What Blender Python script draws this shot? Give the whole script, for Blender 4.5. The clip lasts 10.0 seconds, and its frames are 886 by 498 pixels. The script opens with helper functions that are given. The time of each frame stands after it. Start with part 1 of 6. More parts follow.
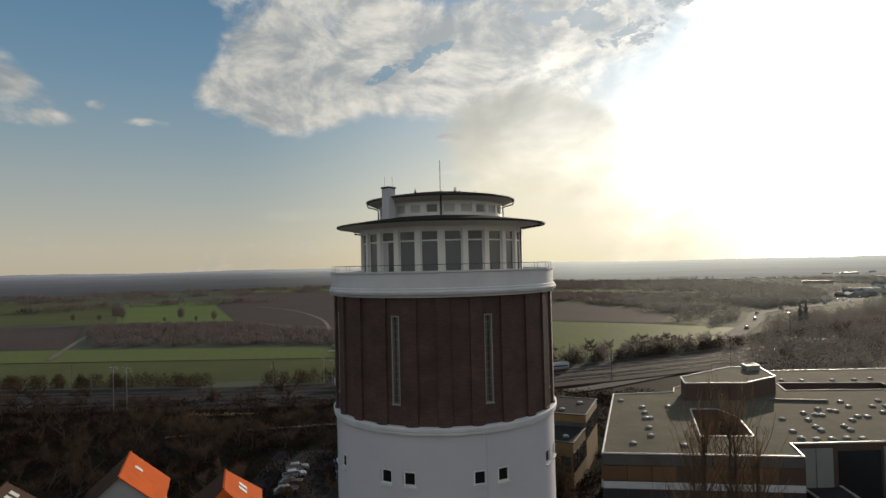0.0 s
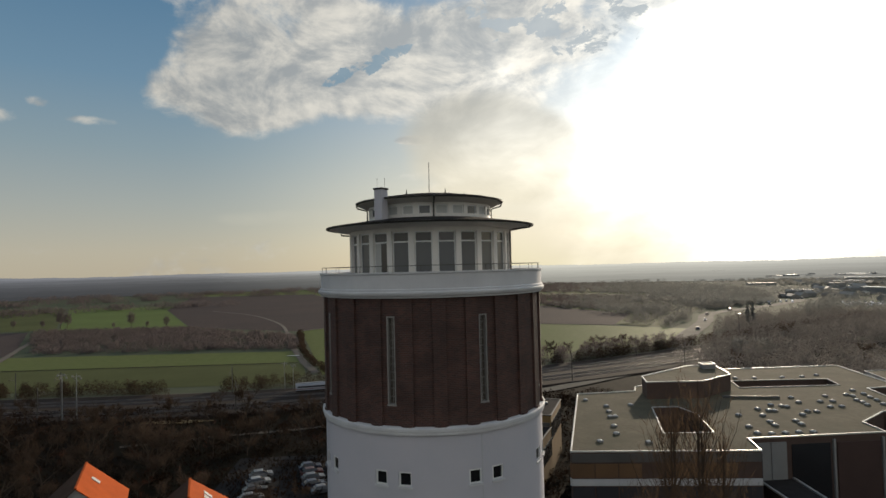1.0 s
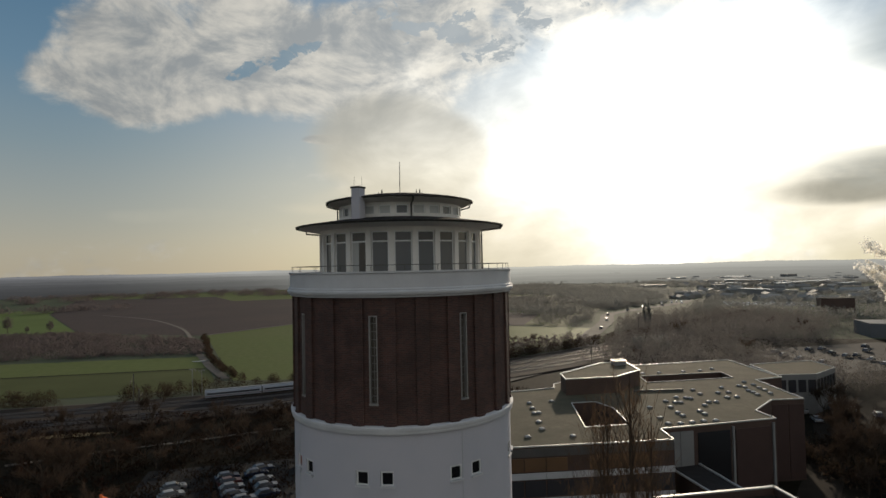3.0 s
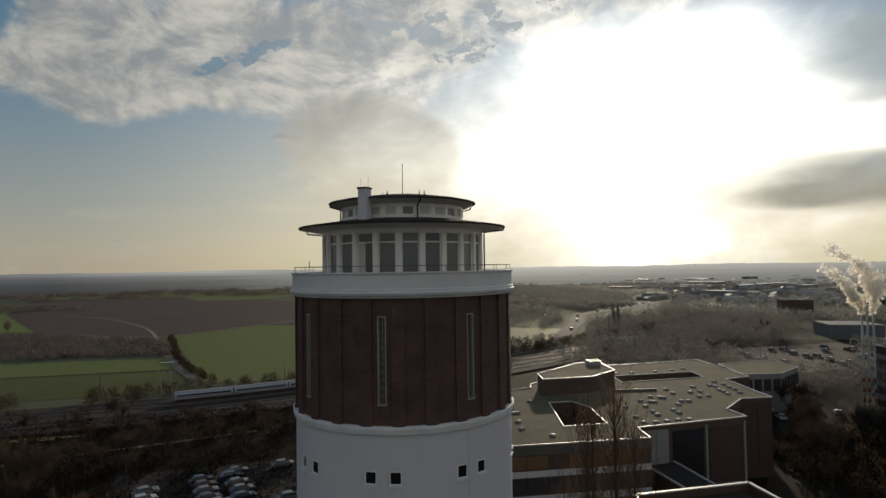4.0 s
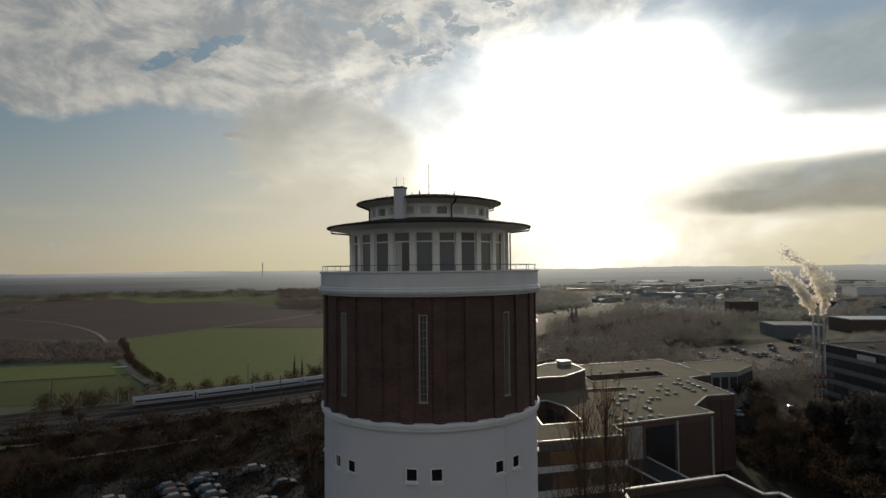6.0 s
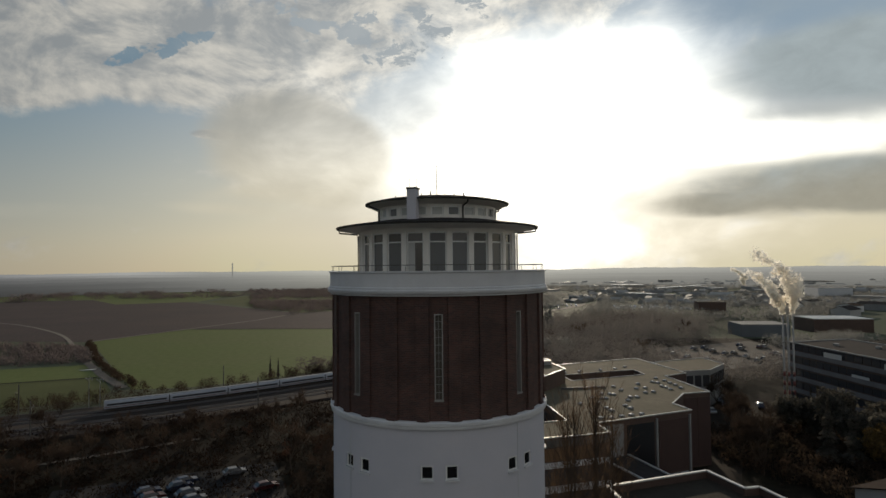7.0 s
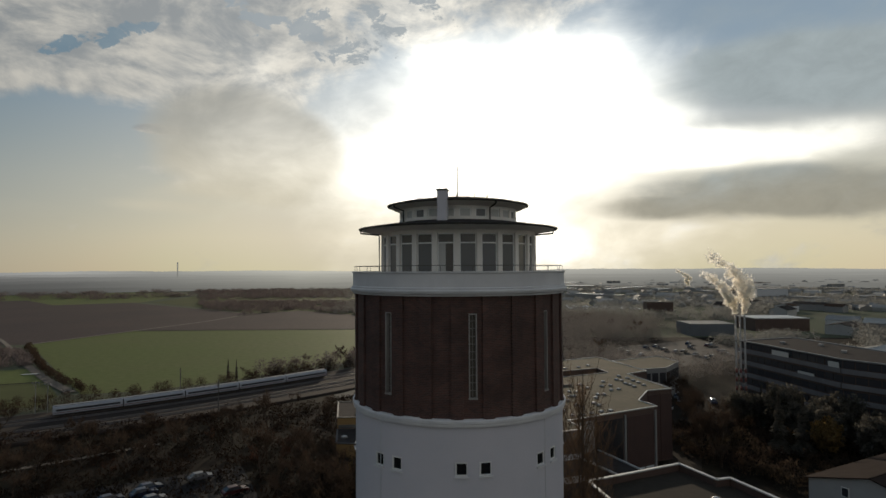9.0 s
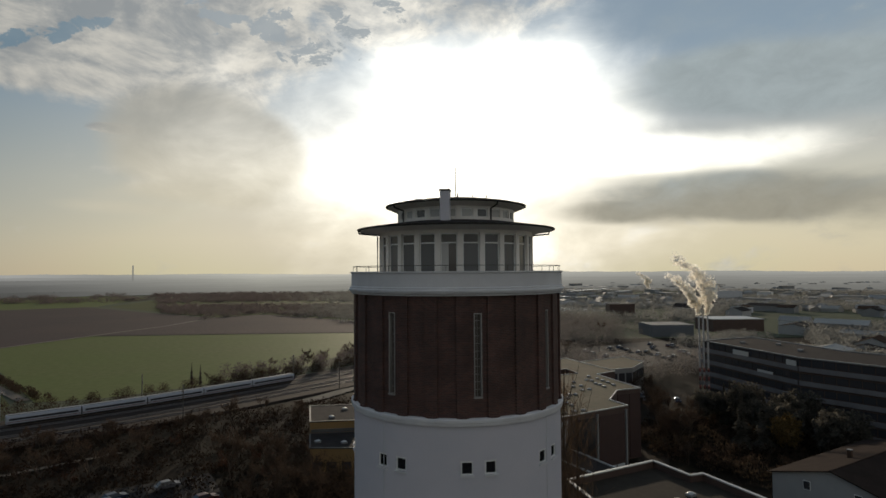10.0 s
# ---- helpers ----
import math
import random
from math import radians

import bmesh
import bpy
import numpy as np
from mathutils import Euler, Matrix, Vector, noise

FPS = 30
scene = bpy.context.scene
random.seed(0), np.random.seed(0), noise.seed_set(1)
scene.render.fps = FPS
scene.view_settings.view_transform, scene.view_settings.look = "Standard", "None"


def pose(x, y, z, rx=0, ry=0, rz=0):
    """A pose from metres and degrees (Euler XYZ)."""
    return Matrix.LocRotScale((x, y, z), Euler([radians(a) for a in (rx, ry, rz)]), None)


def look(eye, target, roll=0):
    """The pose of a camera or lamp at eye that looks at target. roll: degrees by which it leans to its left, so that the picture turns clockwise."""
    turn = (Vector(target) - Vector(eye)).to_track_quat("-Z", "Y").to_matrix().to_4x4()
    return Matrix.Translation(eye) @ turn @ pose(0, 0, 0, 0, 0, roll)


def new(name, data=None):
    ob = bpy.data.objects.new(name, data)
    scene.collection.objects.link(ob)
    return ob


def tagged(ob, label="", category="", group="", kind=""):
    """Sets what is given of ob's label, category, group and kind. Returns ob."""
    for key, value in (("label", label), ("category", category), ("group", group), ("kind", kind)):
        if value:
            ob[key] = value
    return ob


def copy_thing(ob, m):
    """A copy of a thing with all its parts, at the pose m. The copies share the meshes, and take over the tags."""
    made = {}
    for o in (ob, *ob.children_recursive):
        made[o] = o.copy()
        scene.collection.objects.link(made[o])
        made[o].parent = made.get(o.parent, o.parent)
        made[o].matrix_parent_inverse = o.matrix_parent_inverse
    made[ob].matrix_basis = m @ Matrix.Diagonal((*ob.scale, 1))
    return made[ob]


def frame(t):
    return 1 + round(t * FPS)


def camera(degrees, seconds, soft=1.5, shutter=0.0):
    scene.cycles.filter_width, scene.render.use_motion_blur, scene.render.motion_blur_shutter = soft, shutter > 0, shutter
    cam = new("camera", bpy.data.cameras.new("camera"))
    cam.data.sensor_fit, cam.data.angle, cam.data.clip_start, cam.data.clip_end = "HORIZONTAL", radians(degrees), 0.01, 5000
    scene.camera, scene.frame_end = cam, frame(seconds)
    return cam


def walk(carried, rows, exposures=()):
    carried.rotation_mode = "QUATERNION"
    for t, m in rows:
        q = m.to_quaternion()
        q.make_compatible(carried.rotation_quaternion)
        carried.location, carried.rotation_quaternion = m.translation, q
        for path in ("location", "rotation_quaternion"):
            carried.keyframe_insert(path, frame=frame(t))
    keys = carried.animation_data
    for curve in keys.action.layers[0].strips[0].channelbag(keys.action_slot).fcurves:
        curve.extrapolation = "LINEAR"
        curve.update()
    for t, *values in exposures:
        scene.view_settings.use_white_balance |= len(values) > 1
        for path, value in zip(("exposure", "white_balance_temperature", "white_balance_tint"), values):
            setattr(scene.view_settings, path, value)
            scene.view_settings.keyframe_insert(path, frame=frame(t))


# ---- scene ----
# ---- camera and its flight round the tower ----
cam = camera(74.57, 10.0)
PATH = [
    (0, 0.143, -32.618, 38.947, 0.110, 1.505, -1.360),
    (0.5, -0.725, -32.689, 38.901, -1.985, 1.665, -1.417),
    (1, -1.609, -32.787, 38.865, -4.032, 1.732, -1.429),
    (1.5, -2.464, -32.793, 38.866, -6.661, 1.680, -1.373),
    (2, -3.339, -32.769, 38.847, -8.904, 1.644, -1.342),
    (2.5, -4.214, -32.744, 38.836, -10.569, 1.700, -1.299),
    (3, -5.068, -32.590, 38.813, -12.978, 1.742, -1.148),
    (4.5, -7.866, -32.240, 38.884, -17.300, 1.865, -0.766),
    (5, -8.859, -31.999, 38.812, -18.968, 2.004, -0.820),
    (5.5, -9.808, -31.733, 38.777, -19.584, 1.953, -0.692),
    (7, -12.865, -31.116, 38.747, -23.013, 1.959, -0.535),
    (7.5, -13.747, -30.824, 38.735, -24.647, 2.012, -0.463),
    (8, -14.806, -30.542, 38.745, -25.627, 1.986, -0.463),
    (8.5, -15.781, -30.236, 38.757, -26.437, 2.000, -0.404),
    (9, -16.687, -29.885, 38.772, -27.711, 1.973, -0.293),
    (9.5, -17.535, -29.403, 38.728, -29.151, 2.064, -0.199),
    (10, -18.502, -28.979, 38.625, -31.284, 2.251, -0.362),
]
EXPOSURES = [(0.0, 0.50), (1.5, 0.42), (3.0, 0.22), (5.0, 0.04), (7.5, 0.05), (10.0, 0.0)]
walk(cam, [(t, pose(x, y, z, 90 + pitch, 0, yaw) @ pose(0, 0, 0, 0, 0, roll)) for t, x, y, z, yaw, pitch, roll in PATH], EXPOSURES)

# ---- sky and sun ----
SUN_AZ, SUN_EL = 31.0, 12.0        # degrees right of +y, and up
# clouds: azimuth, elevation, half width, half height, weight, slope
# the last two banks are unseen, added behind the camera as fill light
CLOUD_BANKS = [(-11, 20.5, 12, 6.5, 0.19), (5, 19.5, 15, 5.6, 0.19), (-16, 16, 8, 3.4, 0.12), (-29, 22, 7, 9, -0.25), (-26, 8, 20, 5, -0.2), (-2.5, 12.6, 9, 1.1, -0.08), (-37.5, 15.4, 2.6, 1.8, 0.10), (-35, 12.4, 4, 0.8, 0.10), (-30.5, 14.1, 1.3, 0.6, 0.17), (-27, 12.9, 2.4, 0.5, 0.15), (-32.5, 17.8, 2.0, 0.9, 0.10), (1.6, 12.4, 2.4, 0.5, 0.26), (22, 25, 20, 5.5, 0.14), (180, 30, 100, 34, 0.14), (-180, 30, 100, 34, 0.14)]
SOFT_BANKS = [(9.0, 12.0, 9.0, 5.2, 0.40), (14.0, 9.0, 5.0, 5.0, 0.16), (-4, 5.0, 14, 1.3, 0.12), (6, 6.5, 9, 1.5, 0.16)]
BAR_BANKS = [(53.5, 6.5, 12.5, 2.7, 0.29), (63.0, 6.6, 11.0, 2.6, 0.18), (69.0, 4.2, 12.0, 3.0, 0.15), (46.0, 5.4, 6.0, 1.1, 0.15), (64.0, 15.2, 16.5, 3.4, 0.36, -0.10), (62.0, 21.5, 14.0, 4.6, 0.17), (80.0, 20.0, 12.0, 10.0, 0.2)]
TEAR_BANKS = [(-3.2, 19.2, 5.6, 1.1, 0.20, 0.42), (8.0, 23.8, 5.0, 1.7, 0.15), (18.0, 22.0, 8.5, 2.8, 0.15), (28.0, 24.4, 8.0, 1.9, 0.13)]
world = bpy.data.worlds.new("sky")
scene.world = world
world.use_nodes = True
WT = world.node_tree
WT.nodes.clear()


def wnode(kind, **sets):
    n = WT.nodes.new(kind)
    for k, v in sets.items():
        if k == "operation":
            n.operation = v
        elif k == "clamp":
            n.use_clamp = v
    return n


def wmath(op, a, b=None, clamp=False):
    """A math node of the sky; a and b are sockets or numbers."""
    n = wnode("ShaderNodeMath", operation=op, clamp=clamp)
    for i, v in enumerate((a, b)):
        if v is None:
            continue
        if isinstance(v, (int, float)):
            n.inputs[i].default_value = v
        else:
            WT.links.new(v, n.inputs[i])
    return n.outputs[0]


def wmix(fac, a, b):
    n = WT.nodes.new("ShaderNodeMix")
    n.data_type = "RGBA"
    for i, v in ((0, fac), (6, a), (7, b)):
        if isinstance(v, tuple):
            n.inputs[i].default_value = (*v, 1)
        elif isinstance(v, (int, float)):
            n.inputs[i].default_value = v
        else:
            WT.links.new(v, n.inputs[i])
    return n.outputs[2]


def wstep(x, lo, hi):
    n = WT.nodes.new("ShaderNodeMapRange")
    n.interpolation_type = "SMOOTHSTEP"
    WT.links.new(x, n.inputs[0])
    n.inputs[1].default_value, n.inputs[2].default_value = lo, hi
    return n.outputs[0]


sky = WT.nodes.new("ShaderNodeTexSky")
sky.sky_type, sky.sun_disc = "NISHITA", False
sky.sun_elevation, sky.sun_rotation = radians(SUN_EL), radians(SUN_AZ)
sky.air_density, sky.dust_density, sky.ozone_density = 1.0, 0.6, 2.5
SKY_STRENGTH = 0.085
WCO = WT.nodes.new("ShaderNodeTexCoord")
SEP = WT.nodes.new("ShaderNodeSeparateXYZ")
WT.links.new(WCO.outputs["Generated"], SEP.inputs[0])
DX, DY, DZ = SEP.outputs
AZ = wmath("MULTIPLY", wmath("ARCTAN2", DX, DY), 57.2958)       # degrees right of +y
EL = wmath("MULTIPLY", wmath("ARCSINE", DZ), 57.2958)


def bank(az0, el0, raz, rel, weight, slope=0.0):
    """A soft oval of cloud cover about one direction of the sky; slope: degrees that it climbs for each degree to the right."""
    u = wmath("SUBTRACT", AZ, az0)
    v = wmath("SUBTRACT", EL, el0)
    if slope:
        v = wmath("SUBTRACT", v, wmath("MULTIPLY", u, slope))
    u, v = wmath("DIVIDE", u, raz), wmath("DIVIDE", v, rel)
    d = wmath("ADD", wmath("MULTIPLY", u, u), wmath("MULTIPLY", v, v))
    return wmath("MULTIPLY", wmath("SUBTRACT", 1.0, wstep(d, 0.0, 1.6)), weight)


def banks(rows):
    total = 0.0
    for row in rows:
        total = wmath("ADD", total, bank(*row))
    return total


def clouds(scale, detail, rough, stretch, off, shift=(0.0, 0.0), warp=0.35):
    """Cloud noise over azimuth and elevation."""
    c = WT.nodes.new("ShaderNodeCombineXYZ")
    WT.links.new(wmath("MULTIPLY", wmath("ADD", AZ, shift[0]), 1.0 / stretch), c.inputs[0])
    WT.links.new(wmath("ADD", EL, shift[1]), c.inputs[1])
    c.inputs[2].default_value = off
    n = WT.nodes.new("ShaderNodeTexNoise")
    n.inputs["Scale"].default_value, n.inputs["Detail"].default_value, n.inputs["Roughness"].default_value = scale, detail, rough
    n.inputs["Distortion"].default_value = warp
    WT.links.new(c.outputs[0], n.inputs["Vector"])
    return n.outputs[0]


def wvec(op, a, b):
    n = WT.nodes.new("ShaderNodeVectorMath")
    n.operation = op
    for i, v in enumerate((a, b)):
        if isinstance(v, tuple):
            n.inputs[i].default_value = v
        elif isinstance(v, (int, float)):
            n.inputs[3].default_value = v
        elif op == "SCALE" and i == 1:
            WT.links.new(v, n.inputs[3])
        else:
            WT.links.new(v, n.inputs[i])
    return n.outputs[0]


def climb(stops):
    """Colours of the clear air by elevation, in degrees."""
    m = WT.nodes.new("ShaderNodeMapRange")
    m.inputs[1].default_value, m.inputs[2].default_value = 0.0, 60.0
    WT.links.new(EL, m.inputs[0])
    r = WT.nodes.new("ShaderNodeValToRGB")
    el = r.color_ramp.elements
    while len(el) < len(stops):
        el.new(0.5)
    for e, (deg, col) in zip(el, stops):
        e.position, e.color = deg / 60.0, (*col, 1)
    WT.links.new(m.outputs[0], r.inputs[0])
    return r.outputs[0]


# angle from the veiled sun
sx, sy, sz = (math.sin(radians(SUN_AZ)) * math.cos(radians(SUN_EL)), math.cos(radians(SUN_AZ)) * math.cos(radians(SUN_EL)), math.sin(radians(SUN_EL)))
DOT = wmath("ADD", wmath("ADD", wmath("MULTIPLY", DX, sx), wmath("MULTIPLY", DY, sy)), wmath("MULTIPLY", DZ, sz))
ANG = wmath("MULTIPLY", wmath("ARCCOSINE", DOT), 57.2958)
NEARSUN = wmath("SUBTRACT", 1.0, wstep(ANG, 8.0, 62.0))
# clear winter air: cream haze over the land, blue above, paler towards the sun
CLEARAIR = climb([(0.0, (0.34, 0.305, 0.235)), (2.0, (0.335, 0.305, 0.245)), (6.0, (0.265, 0.275, 0.252)), (11.0, (0.18, 0.232, 0.252)), (17.0, (0.108, 0.185, 0.252)), (26.0, (0.056, 0.130, 0.212)), (60.0, (0.04, 0.09, 0.17))])
WARMAIR = climb([(0.0, (0.60, 0.53, 0.37)), (3.0, (0.66, 0.585, 0.42)), (8.0, (0.60, 0.565, 0.455)), (14.0, (0.42, 0.45, 0.45)), (20.0, (0.26, 0.335, 0.40)), (60.0, (0.08, 0.14, 0.22))])
air = wmix(wstep(AZ, -22.0, 16.0), CLEARAIR, WARMAIR)
air = wmix(wstep(ANG, 70.0, 110.0), air, CLEARAIR)
LID = wvec("MINIMUM", wvec("SCALE", sky.outputs[0], SKY_STRENGTH), (0.80, 0.80, 0.80))
base = wmix(0.88, LID, air)
# broken white cloud, lit from the sun's side
SHAPE = banks(CLOUD_BANKS)
n1, n2, n3 = clouds(0.085, 4.0, 0.50, 1.7, 3.0), clouds(0.21, 7.0, 0.60, 1.7, 11.0), clouds(0.50, 6.0, 0.62, 1.6, 5.0)
m1, m2 = clouds(0.085, 4.0, 0.50, 1.7, 3.0, (0.9, -0.7)), clouds(0.21, 7.0, 0.60, 1.7, 11.0, (0.9, -0.7))
heap = wmath("ADD", wmath("ADD", wmath("MULTIPLY", n1, 0.42), wmath("MULTIPLY", n2, 0.40)), wmath("MULTIPLY", n3, 0.18))
cover = wmath("ADD", heap, SHAPE)
dens = wstep(cover, 0.515, 0.655)
slope = wmath("SUBTRACT", wmath("ADD", wmath("MULTIPLY", n1, 0.5), n2), wmath("ADD", wmath("MULTIPLY", m1, 0.5), m2))
lit = wstep(wmath("ADD", wmath("MULTIPLY", slope, 1.9), wmath("ADD", 0.5, wmath("MULTIPLY", wmath("SUBTRACT", 0.5, n2), 0.55))), 0.25, 0.78)
tone = wmix(lit, (0.265, 0.28, 0.285), (0.56, 0.535, 0.475))
# unseen cloud far from the sun is scaled up to fill the tower's near side
tone = wvec("SCALE", tone, wmath("ADD", wmath("ADD", 0.80, wmath("MULTIPLY", wstep(ANG, 84.0, 115.0), 0.40)), wmath("MULTIPLY", NEARSUN, 0.45)))
cloudy = wmix(wmath("MULTIPLY", dens, 0.94), base, tone)
# soft grey cloud lobe and thin veils under the bank
softs = wmath("MULTIPLY", wstep(wmath("ADD", wmath("MULTIPLY", n1, 0.5), banks(SOFT_BANKS)), 0.34, 0.62), 0.85)
softtone = wmix(wstep(EL, 5.0, 15.0), (0.55, 0.505, 0.39), (0.34, 0.335, 0.30))
softtone = wvec("SCALE", softtone, wmath("ADD", 0.92, wmath("MULTIPLY", n2, 0.25)))
cloudy = wmix(softs, cloudy, softtone)
# the glow round the veiled sun
gu = wmath("DIVIDE", wmath("SUBTRACT", AZ, 33.0), 26.5)
gv = wmath("DIVIDE", wmath("SUBTRACT", EL, 12.2), 14.6)
gd = wmath("ADD", wmath("SQRT", wmath("ADD", wmath("MULTIPLY", gu, gu), wmath("MULTIPLY", gv, gv))), wmath("MULTIPLY", wmath("SUBTRACT", wmath("ADD", wmath("MULTIPLY", n1, 0.7), wmath("MULTIPLY", n2, 0.3)), 0.5), -1.7))
gd = wmath("SUBTRACT", gd, banks([(56.0, 10.6, 13.0, 1.9, 0.42), (34.0, 19.0, 12.0, 4.0, 0.18)]))
glow = wmath("SUBTRACT", 1.0, wstep(gd, 0.10, 1.22))
GLOW = wvec("SCALE", (1.0, 0.955, 0.84), wmath("MULTIPLY", wmath("POWER", glow, 1.55), 1.35))
bright = wmix(wmath("MULTIPLY", softs, 0.55), wvec("ADD", cloudy, GLOW), wvec("SCALE", softtone, 1.15))
# grey cloud that stays dark before the glow: bars low down, a ragged sheet high up
barn = wmath("ADD", wmath("MULTIPLY", n2, 0.35), wmath("MULTIPLY", clouds(0.16, 5.0, 0.55, 4.5, 21.0), 0.35))
bars = wmath("MULTIPLY", wstep(wmath("ADD", barn, banks(BAR_BANKS)), 0.43, 0.72), 0.90)
bartone = wmix(wstep(wmath("ADD", EL, wmath("MULTIPLY", n2, 6.0)), 8.0, 15.0), (0.30, 0.285, 0.23), (0.335, 0.385, 0.395))
final = wmix(bars, bright, wvec("SCALE", bartone, wmath("ADD", 0.75, wmath("MULTIPLY", n3, 0.5))))
# holes with blue-grey air between the cloudlets at the top
tears = wmath("MULTIPLY", wstep(wmath("ADD", wmath("ADD", wmath("MULTIPLY", n3, 0.55), wmath("MULTIPLY", n2, 0.25)), banks(TEAR_BANKS)), 0.548, 0.588), 0.88)
final = wmix(tears, final, wmix(wstep(AZ, -6.0, 12.0), (0.15, 0.225, 0.285), (0.335, 0.375, 0.40)))
bg = WT.nodes.new("ShaderNodeBackground")
WT.links.new(final, bg.inputs[0])
wout = WT.nodes.new("ShaderNodeOutputWorld")
WT.links.new(bg.outputs[0], wout.inputs[0])

sun = new("sun", bpy.data.lights.new("sun", "SUN"))
sun.data.energy, sun.data.angle, sun.data.color = 3.2, radians(1.2), (1.0, 0.84, 0.64)
sun.matrix_basis = look((0, 0, 200), (-200 * sx, -200 * sy, 200 - 200 * sz))

# ---- materials ----
def mat(name, col, rough=0.8, metal=0.0, vary=0.25, grain=6.0, patch=0.35, bump=0.0, spec=0.5, tint=None, object_random=0.0, island=0.0, thin=0.0):
    """A surface with fine grain and larger stains, in metres. tint: a second colour for the stains."""
    m = bpy.data.materials.new(name)
    m.use_nodes = True
    nt = m.node_tree
    b = nt.nodes["Principled BSDF"]
    co = nt.nodes.new("ShaderNodeTexCoord")

    def noise_of(scale, detail):
        n = nt.nodes.new("ShaderNodeTexNoise")
        n.inputs["Scale"].default_value, n.inputs["Detail"].default_value, n.inputs["Roughness"].default_value = scale, detail, 0.6
        nt.links.new(co.outputs["Object"], n.inputs["Vector"])
        return n.outputs[0]

    def mix(fac, a, c):
        n = nt.nodes.new("ShaderNodeMix")
        n.data_type = "RGBA"
        nt.links.new(fac, n.inputs[0])
        for i, v in ((6, a), (7, c)):
            if isinstance(v, tuple):
                n.inputs[i].default_value = (*v, 1)
            else:
                nt.links.new(v, n.inputs[i])
        return n.outputs[2]

    def ramp(x, lo, hi):
        n = nt.nodes.new("ShaderNodeMapRange")
        nt.links.new(x, n.inputs[0])
        n.inputs[1].default_value, n.inputs[2].default_value = lo, hi
        return n.outputs[0]
    big, fine = noise_of(patch, 4), noise_of(grain, 5)
    c2 = tint or tuple(v * (1 - vary) for v in col)
    c = mix(ramp(big, 0.35, 0.65), col, c2)
    c = mix(ramp(fine, 0.3, 0.75), c, tuple(v * (1 - 0.7 * vary) for v in col))
    if object_random or island:
        if island:
            r = nt.nodes.new("ShaderNodeNewGeometry").outputs["Random Per Island"]
        else:
            r = nt.nodes.new("ShaderNodeObjectInfo").outputs["Random"]
        hs = nt.nodes.new("ShaderNodeHueSaturation")
        k = object_random or island
        v = nt.nodes.new("ShaderNodeMapRange")
        nt.links.new(r, v.inputs[0])
        v.inputs[3].default_value, v.inputs[4].default_value = 1 - k, 1 + k
        nt.links.new(v.outputs[0], hs.inputs["Value"])
        nt.links.new(c, hs.inputs["Color"])
        c = hs.outputs[0]
    nt.links.new(c, b.inputs["Base Color"])
    b.inputs["Roughness"].default_value, b.inputs["Metallic"].default_value = rough, metal
    b.inputs["Specular IOR Level"].default_value = spec
    if bump:
        bu = nt.nodes.new("ShaderNodeBump")
        bu.inputs["Strength"].default_value, bu.inputs["Distance"].default_value = bump, 0.05
        nt.links.new(fine, bu.inputs["Height"])
        nt.links.new(bu.outputs[0], b.inputs["Normal"])
    if thin:
        tl, ms = nt.nodes.new("ShaderNodeBsdfTranslucent"), nt.nodes.new("ShaderNodeMixShader")
        nt.links.new(c, tl.inputs[0])
        ms.inputs[0].default_value = thin
        nt.links.new(b.outputs[0], ms.inputs[1])
        nt.links.new(tl.outputs[0], ms.inputs[2])
        nt.links.new(ms.outputs[0], nt.nodes["Material Output"].inputs[0])
    return m


